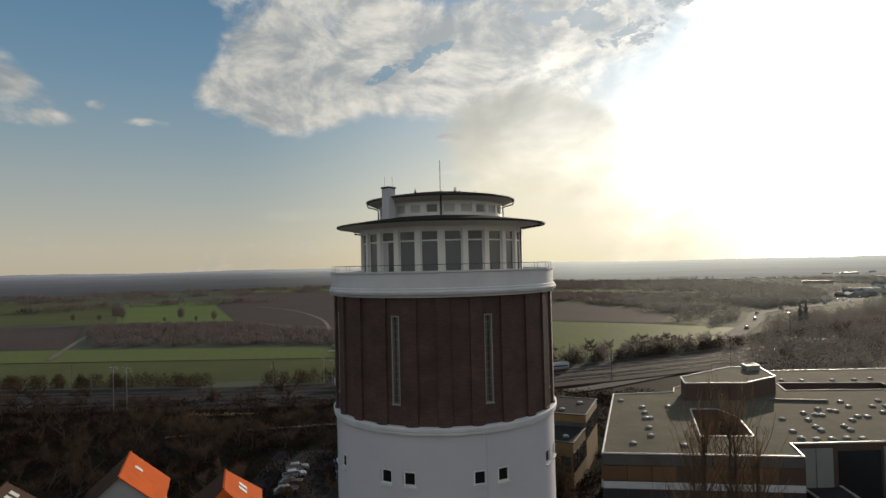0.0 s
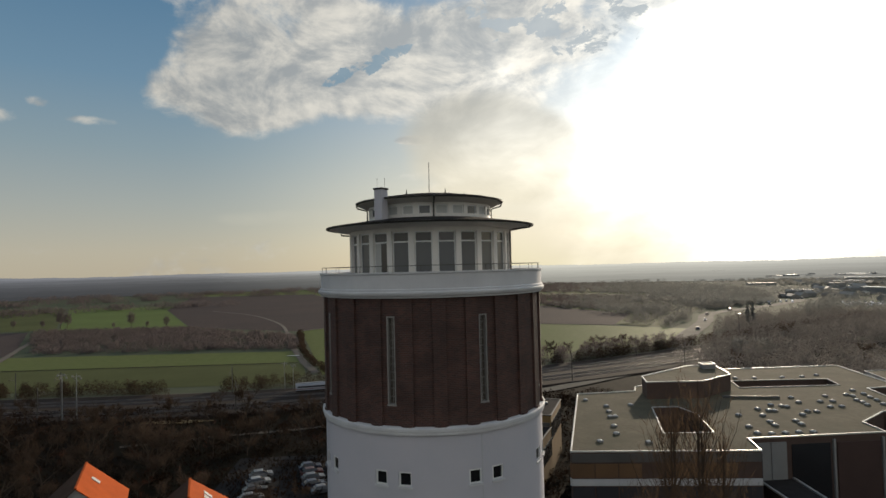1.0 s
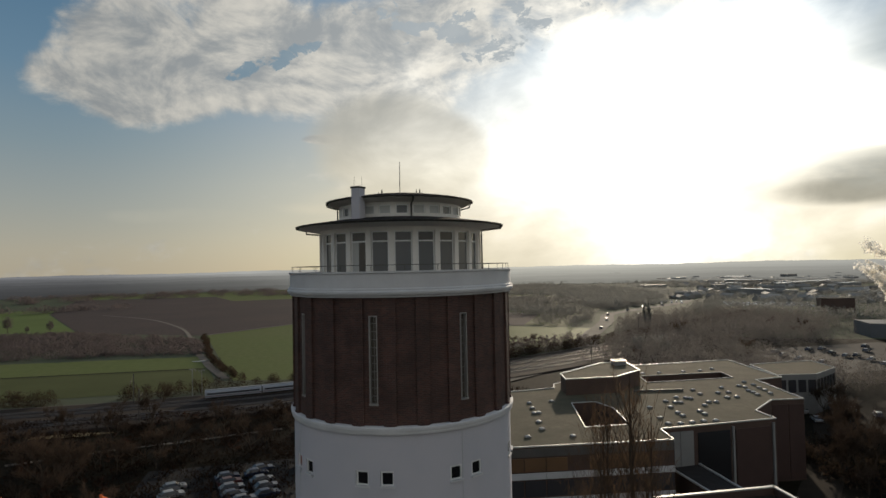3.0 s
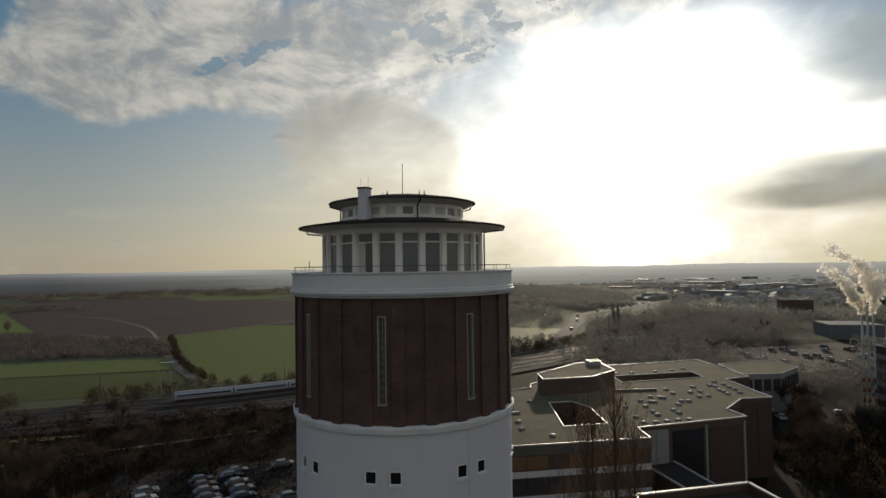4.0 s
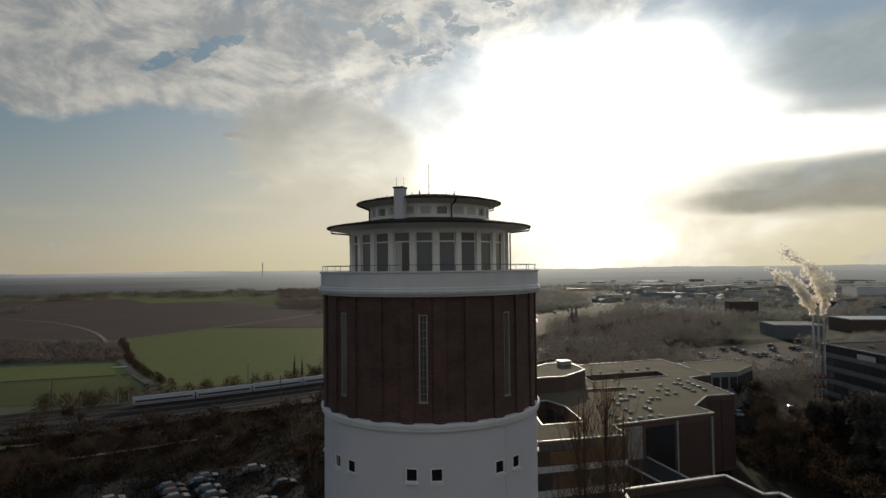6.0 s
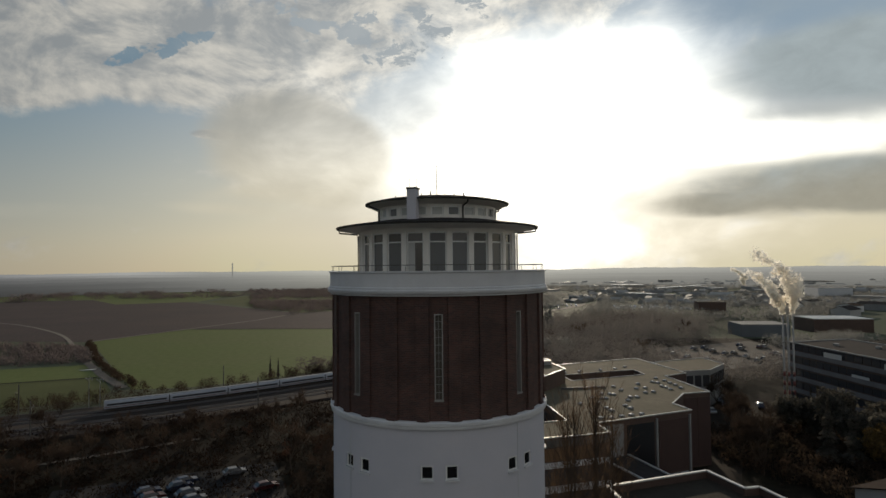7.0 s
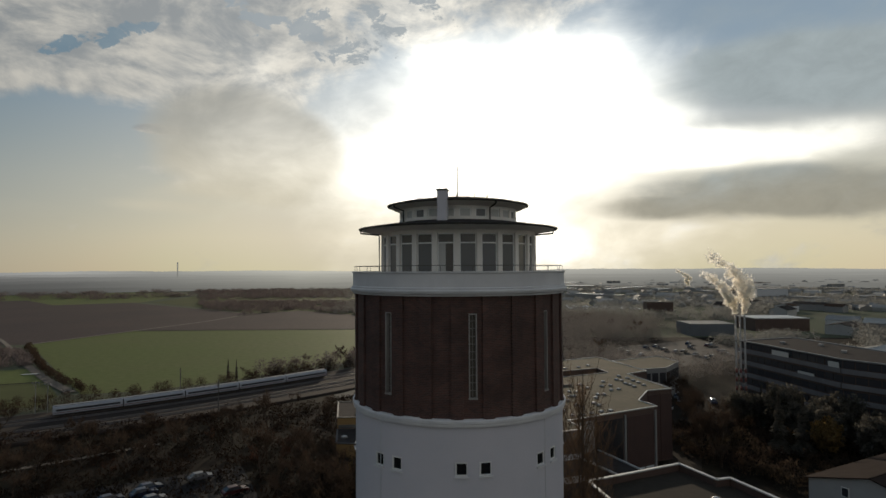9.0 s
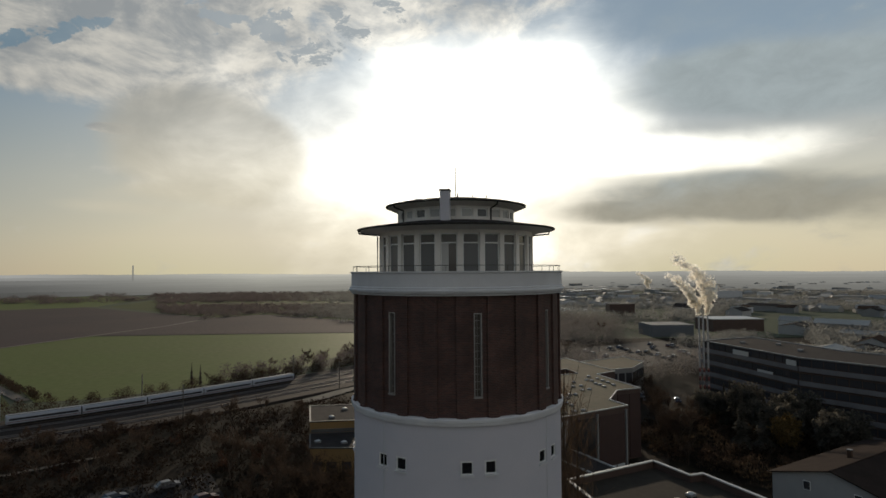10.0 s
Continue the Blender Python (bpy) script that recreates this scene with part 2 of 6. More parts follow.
def brick_mat():
    """Dark clinker brick with recessed pale joints, laid round the tower."""
    m = bpy.data.materials.new("clinker_brick")
    m.use_nodes = True
    nt = m.node_tree
    b = nt.nodes["Principled BSDF"]
    co = nt.nodes.new("ShaderNodeTexCoord")
    sp = nt.nodes.new("ShaderNodeSeparateXYZ")
    nt.links.new(co.outputs["Object"], sp.inputs[0])
    at = nt.nodes.new("ShaderNodeMath")
    at.operation = "ARCTAN2"
    nt.links.new(sp.outputs[0], at.inputs[0])
    nt.links.new(sp.outputs[1], at.inputs[1])
    arc = nt.nodes.new("ShaderNodeMath")
    arc.operation = "MULTIPLY"
    arc.inputs[1].default_value = 5.9
    nt.links.new(at.outputs[0], arc.inputs[0])
    cb = nt.nodes.new("ShaderNodeCombineXYZ")
    nt.links.new(arc.outputs[0], cb.inputs[0])
    nt.links.new(sp.outputs[2], cb.inputs[1])
    br = nt.nodes.new("ShaderNodeTexBrick")
    br.inputs["Color1"].default_value, br.inputs["Color2"].default_value = (0.082, 0.034, 0.026, 1), (0.046, 0.023, 0.020, 1)
    br.inputs["Mortar"].default_value = (0.092, 0.062, 0.052, 1)
    br.inputs["Scale"].default_value, br.inputs["Mortar Size"].default_value = 1.0, 0.009
    br.inputs["Brick Width"].default_value, br.inputs["Row Height"].default_value = 0.25, 0.083
    nt.links.new(cb.outputs[0], br.inputs["Vector"])
    no = nt.nodes.new("ShaderNodeTexNoise")
    no.inputs["Scale"].default_value, no.inputs["Detail"].default_value = 0.9, 5
    nt.links.new(co.outputs["Object"], no.inputs["Vector"])
    mx = nt.nodes.new("ShaderNodeMix")
    mx.data_type, mx.blend_type = "RGBA", "MULTIPLY"
    mx.inputs[0].default_value = 0.7
    cr = nt.nodes.new("ShaderNodeMapRange")
    cr.inputs[1].default_value, cr.inputs[2].default_value, cr.inputs[3].default_value, cr.inputs[4].default_value = 0.3, 0.7, 0.55, 1.25
    nt.links.new(no.outputs[0], cr.inputs[0])
    nt.links.new(br.outputs[0], mx.inputs[6])
    nt.links.new(cr.outputs[0], mx.inputs[7])
    nt.links.new(mx.outputs[2], b.inputs["Base Color"])
    b.inputs["Roughness"].default_value = 0.75
    bu = nt.nodes.new("ShaderNodeBump")
    bu.inputs["Strength"].default_value, bu.inputs["Distance"].default_value, bu.invert = 0.6, 0.012, True
    nt.links.new(br.outputs["Fac"], bu.inputs["Height"])
    nt.links.new(bu.outputs[0], b.inputs["Normal"])
    return m


def glass_mat(name, col, rough=0.05):
    m = bpy.data.materials.new(name)
    m.use_nodes = True
    b = m.node_tree.nodes["Principled BSDF"]
    b.inputs["Base Color"].default_value = (*col, 1)
    b.inputs["Roughness"].default_value, b.inputs["IOR"].default_value = rough, 1.5
    return m


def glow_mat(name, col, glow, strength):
    """Far-off land or mast, with its haze painted in as emission."""
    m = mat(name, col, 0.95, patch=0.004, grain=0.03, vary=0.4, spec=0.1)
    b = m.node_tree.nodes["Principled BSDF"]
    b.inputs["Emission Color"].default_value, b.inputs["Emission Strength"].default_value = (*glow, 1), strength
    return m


WHITE = mat("white_render", (0.528, 0.510, 0.555), 0.85, vary=0.10, grain=9, patch=0.25, tint=(0.445, 0.450, 0.500), bump=0.15)
TRIM = mat("white_plaster", (0.60, 0.595, 0.61), 0.75, vary=0.12, grain=12, patch=0.8, tint=(0.49, 0.485, 0.505))
CREAM = mat("cream_paint", (0.74, 0.71, 0.675), 0.6, vary=0.1, grain=8, patch=0.8)
BRICK = brick_mat()
SLATE = mat("dark_roofing", (0.050, 0.044, 0.042), 0.95, spec=0.03, vary=0.35, grain=5, patch=0.6)
METAL = mat("dark_metal", (0.06, 0.055, 0.05), 0.45, 0.6, vary=0.3)
ZINC = mat("grey_zinc", (0.40, 0.41, 0.42), 0.38, 0.8, vary=0.2, grain=3)
GLASS = glass_mat("dark_glass", (0.045, 0.045, 0.05))
DARKPANE = glass_mat("black_glass", (0.012, 0.012, 0.014), 0.12)
PANE = glass_mat("curtained_glass", (0.105, 0.11, 0.118), 0.2)
LIGHTPANE = glass_mat("bright_glass", (0.42, 0.42, 0.41), 0.5)
# paler than the cream paint: bounced light is put into the soffit colour
SOFFIT = mat("bounce_lit_soffit", (0.84, 0.80, 0.745), 0.7, vary=0.1, grain=8, patch=0.8)
SLITFRAME = mat("weathered_frame", (0.31, 0.295, 0.28), 0.7, vary=0.3, grain=3)
SLITPANE = glass_mat("dusty_glass", (0.075, 0.062, 0.05), 0.45)
FRAME = mat("window_frame", (0.74, 0.74, 0.73), 0.5, vary=0.1)
GRAVEL = mat("roof_gravel", (0.146, 0.124, 0.086), 0.95, vary=0.45, grain=1.6, patch=0.16, tint=(0.088, 0.084, 0.058), bump=0.4, spec=0.06)
COPING = mat("light_metal_edging", (0.44, 0.44, 0.42), 0.5, 0.2, vary=0.15)
BROWN = mat("brown_cladding", (0.075, 0.045, 0.035), 0.75, vary=0.3, grain=3, patch=0.3)
GREYCLAD = mat("grey_cladding", (0.22, 0.22, 0.22), 0.7, vary=0.2, patch=0.3)
OCHRE = mat("ochre_panel", (0.135, 0.074, 0.034), 0.65, vary=0.25, patch=0.3, object_random=0.25)
OCHREWALL = mat("ochre_render", (0.22, 0.138, 0.052), 0.8, vary=0.2, grain=4, patch=0.4)
PALE = mat("pale_panel", (0.50, 0.51, 0.53), 0.6, vary=0.15, patch=0.4)
TILE = mat("orange_roof_tile", (0.47, 0.088, 0.014), 0.9, spec=0.12, vary=0.3, grain=5, patch=0.5, bump=0.5, object_random=0.15)
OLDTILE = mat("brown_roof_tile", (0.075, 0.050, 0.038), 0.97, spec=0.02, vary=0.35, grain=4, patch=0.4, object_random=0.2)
HOUSEWALL = mat("house_render", (0.34, 0.34, 0.335), 0.85, vary=0.12, patch=0.5)
ASPHALT = mat("asphalt", (0.022, 0.021, 0.021), 0.9, spec=0.15, vary=0.3, grain=3, patch=0.2)
PALEROAD = mat("worn_road", (0.125, 0.116, 0.10), 0.9, vary=0.3, grain=0.8, patch=0.08, spec=0.04)
DIRT = mat("dirt_track", (0.105, 0.084, 0.064), 0.9, vary=0.3, grain=0.8, patch=0.1)
BALLAST = mat("ballast", (0.042, 0.032, 0.027), 0.95, vary=0.4, grain=3, patch=0.08, spec=0.08)
RAIL = mat("rail_steel", (0.13, 0.105, 0.09), 0.6, 0.6)
GRASS = mat("winter_wheat", (0.118, 0.142, 0.050), 0.75, vary=0.3, grain=0.35, patch=0.02, tint=(0.130, 0.138, 0.058), spec=0.02)
GRASS2 = mat("bright_meadow", (0.128, 0.165, 0.056), 0.75, vary=0.25, grain=0.35, patch=0.012, spec=0.02)
MEADOW = mat("dull_meadow", (0.098, 0.106, 0.046), 0.8, vary=0.3, grain=0.3, patch=0.02, spec=0.02)
PLOUGH = mat("ploughed_soil", (0.080, 0.065, 0.062), 0.9, vary=0.4, grain=0.5, patch=0.015, tint=(0.098, 0.076, 0.068), spec=0.02)
BRAMBLE = mat("dead_bramble", (0.020, 0.014, 0.010), 0.95, vary=0.4, patch=0.05, tint=(0.027, 0.014, 0.009), island=0.35, spec=0.02, thin=0.3)
SOIL = mat("winter_ground", (0.014, 0.010, 0.008), 0.9, vary=0.45, grain=0.6, patch=0.03, tint=(0.020, 0.019, 0.011), spec=0.03)
LAND = mat("open_land", (0.104, 0.112, 0.076), 0.9, vary=0.4, grain=0.02, patch=0.003, tint=(0.080, 0.098, 0.060), spec=0.02)
BARK = mat("bark", (0.075, 0.058, 0.045), 0.95, vary=0.3, spec=0.05)
TWIG = mat("bare_twigs", (0.074, 0.052, 0.038), 0.95, vary=0.3, object_random=0.25, thin=0.3, spec=0.05)
RUST = mat("rusty_twigs", (0.086, 0.040, 0.025), 0.95, vary=0.3, object_random=0.3, thin=0.3, spec=0.05)
SCRUB = mat("scrub", (0.052, 0.036, 0.027), 0.95, vary=0.4, patch=0.05, tint=(0.062, 0.050, 0.032), island=0.3, spec=0.03, thin=0.45)
HEATH = mat("young_wood_twigs", (0.145, 0.120, 0.118), 0.95, vary=0.4, patch=0.03, tint=(0.110, 0.095, 0.090), island=0.15, spec=0.02, thin=0.5)
# WOODS, NEARWOODS, MIDWOODS, PALEWOODS: haze put into base colours, paler with distance
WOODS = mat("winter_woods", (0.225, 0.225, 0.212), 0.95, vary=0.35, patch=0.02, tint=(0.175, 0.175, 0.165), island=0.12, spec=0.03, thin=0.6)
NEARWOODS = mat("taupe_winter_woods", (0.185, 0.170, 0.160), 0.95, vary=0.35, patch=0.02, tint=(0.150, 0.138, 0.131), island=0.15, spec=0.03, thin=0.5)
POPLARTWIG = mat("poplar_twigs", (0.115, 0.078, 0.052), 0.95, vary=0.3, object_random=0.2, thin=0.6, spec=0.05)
MIDWOODS = mat("haze_grey_woods", (0.20, 0.195, 0.182), 0.95, vary=0.3, patch=0.012, tint=(0.165, 0.162, 0.152), island=0.10, spec=0.03, thin=0.6)
PALEWOODS = mat("haze_pale_woods", (0.34, 0.335, 0.31), 0.95, vary=0.3, patch=0.012, tint=(0.29, 0.29, 0.27), island=0.08, spec=0.03, thin=0.6)
NEEDLE = mat("dark_needles", (0.112, 0.103, 0.086), 0.9, vary=0.4, patch=0.4, island=0.35, spec=0.03, thin=0.45)
LEAF = mat("ochre_leaves", (0.20, 0.125, 0.040), 0.8, vary=0.3, island=0.4, thin=0.4)
TRAINWHITE = mat("train_white", (0.30, 0.325, 0.37), 0.4, vary=0.08, patch=0.2)
TRAINROOF = mat("train_roof", (0.16, 0.17, 0.185), 0.6, vary=0.2, patch=0.3)
RED = mat("red_paint", (0.17, 0.05, 0.045), 0.6)
TYRE = mat("tyre", (0.02, 0.02, 0.02), 0.9)
CARPAINT = [mat("car_" + n, c, 0.28, 0.25, vary=0.05) for n, c in (("silver", (0.24, 0.25, 0.26)), ("white", (0.36, 0.36, 0.36)), ("black", (0.02, 0.02, 0.022)), ("blue", (0.025, 0.035, 0.065)), ("red", (0.075, 0.02, 0.02)), ("grey", (0.14, 0.14, 0.15)))]
CARSTUFF = mat("parked_cars", (0.46, 0.46, 0.47), 0.2, 0.35, vary=0.1, island=0.9)


def steam_mat():
    """Thin bright vapour: light passes through it and is scattered on the way."""
    m = bpy.data.materials.new("vapour")
    m.use_nodes = True
    nt = m.node_tree
    nt.nodes.clear()
    tl, df, tr = (nt.nodes.new("ShaderNodeBsdf" + k) for k in ("Translucent", "Diffuse", "Transparent"))
    tl.inputs[0].default_value = df.inputs[0].default_value = (0.97, 0.94, 0.88, 1)
    m1, m2 = nt.nodes.new("ShaderNodeMixShader"), nt.nodes.new("ShaderNodeMixShader")
    m1.inputs[0].default_value, m2.inputs[0].default_value = 0.35, 0.0
    nt.links.new(tl.outputs[0], m1.inputs[1])
    nt.links.new(df.outputs[0], m1.inputs[2])
    nt.links.new(m1.outputs[0], m2.inputs[1])
    nt.links.new(tr.outputs[0], m2.inputs[2])
    o = nt.nodes.new("ShaderNodeOutputMaterial")
    nt.links.new(m2.outputs[0], o.inputs[0])
    return m


STEAM = steam_mat()
TOWN = mat("town_roofs", (0.30, 0.285, 0.26), 0.75, 0.0, vary=0.3, island=0.45, patch=0.05, grain=0.5, spec=0.15)
DULLROOF = mat("dull_sheet_roof", (0.30, 0.295, 0.28), 0.7, 0.0, vary=0.3, patch=0.05, grain=0.4, object_random=0.4, spec=0.2)


# ---- mesh helpers ----
def part(name, bm, m, parent=None, label="", smooth=False):
    """Links a bmesh as one mesh object, under a thing or a part."""
    me = bpy.data.meshes.new(name)
    bm.to_mesh(me)
    bm.free()
    me.materials.append(m)
    if smooth:
        me.polygons.foreach_set("use_smooth", [True] * len(me.polygons))
    ob = new(name, me)
    ob.parent = parent
    if label:
        ob["label"] = label
    return ob


def thing(name, label, category, group="", m=None):
    ob = tagged(new(name), label, category, group)
    if m is not None:
        ob.matrix_basis = m
    return ob


def structure(name, bm, m, label="", smooth=False):
    return tagged(part(name, bm, m, None, "", smooth), label, "", "", "structure")


def polar(r, deg, z):
    a = radians(deg)
    return (r * math.sin(a), -r * math.cos(a), z)


def lathe(profile, seg=120, closed=False):
    """A body of revolution about the tower's axis."""
    bm = bmesh.new()
    rings = [[bm.verts.new(polar(r, 360 * i / seg, z)) for i in range(seg)] for r, z in profile]
    pairs = list(zip(rings, rings[1:])) + ([(rings[-1], rings[0])] if closed else [])
    for a, b in pairs:
        for i in range(seg):
            j = (i + 1) % seg
            bm.faces.new((a[i], a[j], b[j], b[i]))
    bmesh.ops.recalc_face_normals(bm, faces=bm.faces)
    return bm


def pierced(r, thick, z0, z1, holes, seg=720, axis_shift=0.0):
    """A round wall with openings (deg0, deg1, za, zb) cut through it, with their reveals."""
    step = 360 / seg
    zs = sorted({z0, z1, *[h[2] for h in holes], *[h[3] for h in holes]})
    bm = bmesh.new()
    grid = {}

    def v(i, k, inner):
        key = (i % seg, k, inner)
        if key not in grid:
            grid[key] = bm.verts.new(polar(r - thick * inner, axis_shift + i * step, zs[k]))
        return grid[key]

    def is_open(i, k):
        d = axis_shift + (i + 0.5) * step
        z = (zs[k] + zs[k + 1]) / 2
        return any(((d - a) % 360) < ((b - a) % 360) and za < z < zb for a, b, za, zb in holes)
    state = {(i, k): is_open(i, k) for i in range(seg) for k in range(len(zs) - 1)}
    for (i, k), gap in state.items():
        if not gap:
            bm.faces.new((v(i, k, 0), v(i + 1, k, 0), v(i + 1, k + 1, 0), v(i, k + 1, 0)))
            continue
        if not state[((i - 1) % seg, k)]:
            bm.faces.new((v(i, k, 0), v(i, k, 1), v(i, k + 1, 1), v(i, k + 1, 0)))
        if not state[((i + 1) % seg, k)]:
            bm.faces.new((v(i + 1, k, 1), v(i + 1, k, 0), v(i + 1, k + 1, 0), v(i + 1, k + 1, 1)))
        if k == 0 or not state[(i, k - 1)]:
            bm.faces.new((v(i, k, 1), v(i, k, 0), v(i + 1, k, 0), v(i + 1, k, 1)))
        if k == len(zs) - 2 or not state[(i, k + 1)]:
            bm.faces.new((v(i, k + 1, 0), v(i, k + 1, 1), v(i + 1, k + 1, 1), v(i + 1, k + 1, 0)))
    return bm


def box(cx, cy, cz, sx, sy, sz, bm=None, rz=0.0, bevel=0.0):
    """A box about a centre, turned by rz degrees; bevelled where it is on its own."""
    own = bm is None
    bm = bm or bmesh.new()
    m = pose(cx, cy, cz, 0, 0, rz) @ Matrix.Diagonal((sx, sy, sz, 1))
    bmesh.ops.create_cube(bm, size=1, matrix=m)
    if own and bevel:
        bmesh.ops.bevel(bm, geom=bm.edges[:], offset=bevel, segments=1, affect="EDGES")
    return bm


def rbox(r0, r1, deg, width, z0, z1, bm=None):
    """A box that stands radially on the tower."""
    r = (r0 + r1) / 2
    x, y, _ = polar(r, deg, 0)
    return box(x, y, (z0 + z1) / 2, width, r1 - r0, z1 - z0, bm, rz=deg)


def tube(points, rad, seg=6, bm=None, taper=1.0):
    """A round bar through the points."""
    bm = bm or bmesh.new()
    rings = []
    pts = [Vector(p) for p in points]
    for i, p in enumerate(pts):
        d = (pts[min(i + 1, len(pts) - 1)] - pts[max(i - 1, 0)]).normalized()
        q = d.to_track_quat("Z", "Y")
        k = rad * (1 + (taper - 1) * i / max(1, len(pts) - 1))
        rings.append([bm.verts.new(p + q @ Vector((k * math.cos(2 * math.pi * j / seg), k * math.sin(2 * math.pi * j / seg), 0))) for j in range(seg)])
    for a, b in zip(rings, rings[1:]):
        for j in range(seg):
            bm.faces.new((a[j], a[(j + 1) % seg], b[(j + 1) % seg], b[j]))
    bm.faces.new(rings[0][::-1])
    bm.faces.new(rings[-1])
    return bm


def slab(outer, z0, z1, holes=()):
    """A flat body over an outline, with openings through it."""
    bm = bmesh.new()
    edges = []
    for loop in (outer, *holes):
        vs = [bm.verts.new((x, y, z1)) for x, y in loop]
        edges += [bm.edges.new((vs[i], vs[(i + 1) % len(vs)])) for i in range(len(vs))]
    bmesh.ops.triangle_fill(bm, use_beauty=True, use_dissolve=False, edges=edges)
    if z1 > z0:
        got = bmesh.ops.extrude_face_region(bm, geom=bm.faces[:])
        bmesh.ops.translate(bm, verts=[v for v in got["geom"] if isinstance(v, bmesh.types.BMVert)], vec=(0, 0, z0 - z1))
    bmesh.ops.recalc_face_normals(bm, faces=bm.faces)
    return bm


def sheet(outer, z):
    """A patch of ground, facing up."""
    bm = slab(outer, z, z)
    for f in bm.faces:
        if f.normal.z < 0:
            f.normal_flip()
    return bm


def ribbon(points, width, z, thick=0.0):
    """A strip of even width along a line on the ground, or a bank with sloped sides."""
    bm = bmesh.new()
    pts = [Vector((*p, 0)) for p in points]
    rows = []
    for i, p in enumerate(pts):
        d = (pts[min(i + 1, len(pts) - 1)] - pts[max(i - 1, 0)]).normalized()
        n = Vector((-d.y, d.x, 0))
        offs = [(-width / 2, z), (width / 2, z)] if not thick else [(-width / 2 - thick * 1.5, z - thick), (-width / 2, z), (width / 2, z), (width / 2 + thick * 1.5, z - thick)]
        rows.append([bm.verts.new(p + n * o + Vector((0, 0, h))) for o, h in offs])
    for a, b in zip(rows, rows[1:]):
        for k in range(len(a) - 1):
            bm.faces.new((a[k + 1], a[k], b[k], b[k + 1]))
    for f in bm.faces:
        f.normal_update()
        if f.normal.z < 0:
            f.normal_flip()
    return bm


def bend(points, n=8):
    """A smooth line through a few points."""
    out = []
    p = [Vector(q) for q in points]
    for i in range(len(p) - 1):
        a, b, c, d = p[max(i - 1, 0)], p[i], p[i + 1], p[min(i + 2, len(p) - 1)]
        for k in range(n):
            t = k / n
            out.append(tuple(0.5 * (2 * b + (c - a) * t + (2 * a - 5 * b + 4 * c - d) * t * t + (3 * b - a - 3 * c + d) * t ** 3)))
    return out + [tuple(p[-1])]


def mesh_object(name, verts, faces, m, parent=None):
    me = bpy.data.meshes.new(name)
    me.from_pydata(verts, [], faces)
    me.materials.append(m)
    ob = new(name, me)
    ob.parent = parent
    return ob


def tufts(rng, centres, radius, height, n, size):
    """Thousands of small upright slivers in clumps: three verts a sliver."""
    c = np.repeat(np.asarray(centres, float), n, axis=0)
    k = len(c)
    a = rng.uniform(0, 2 * np.pi, k)
    rr = radius * np.sqrt(rng.uniform(0, 1, k)) * rng.uniform(0.6, 1.1, k)
    zz = rng.uniform(0.0, 1.0, k)
    rr *= np.sqrt(np.clip(1.05 - zz ** 2, 0, 1))
    p = c + np.stack([rr * np.cos(a), rr * np.sin(a), zz * height * rng.uniform(0.6, 1.0, k)], 1)
    d = rng.normal(0, 1, (k, 3))
    d /= np.linalg.norm(d, axis=1)[:, None]
    e = rng.normal(0, 1, (k, 3))
    e[:, 2] += 1.2
    e /= np.linalg.norm(e, axis=1)[:, None]
    s = size * rng.uniform(0.5, 1.4, k)[:, None]
    v = np.stack([p - d * s * 0.5, p + d * s * 0.5, p + e * s * 1.6], 1).reshape(-1, 3)
    return v.tolist(), np.arange(3 * k).reshape(-1, 3).tolist()

# ---- the land ----
DARKPATH = mat("worn_earth_path", (0.045, 0.036, 0.028), 0.95, vary=0.4, grain=1.2, patch=0.12, spec=0.03)
BITUMEN = mat("weathered_bitumen", (0.052, 0.043, 0.034), 0.95, vary=0.45, grain=1.4, patch=0.2, tint=(0.036, 0.032, 0.026), bump=0.3, spec=0.05)
structure("ground", slab([(4500 * math.sin(math.pi * a / 36), 4500 * math.cos(math.pi * a / 36)) for a in range(72)], -2, 0), LAND, "flat winter farmland reaching to the horizon")
structure("near_ground", sheet([(-420, -160), (420, -160), (420, 60), (330, 150), (190, 235), (100, 205), (40, 180), (0, 168), (-40, 158), (-420, 166)], 0.03), SOIL, "dark bare winter ground with dead grass")
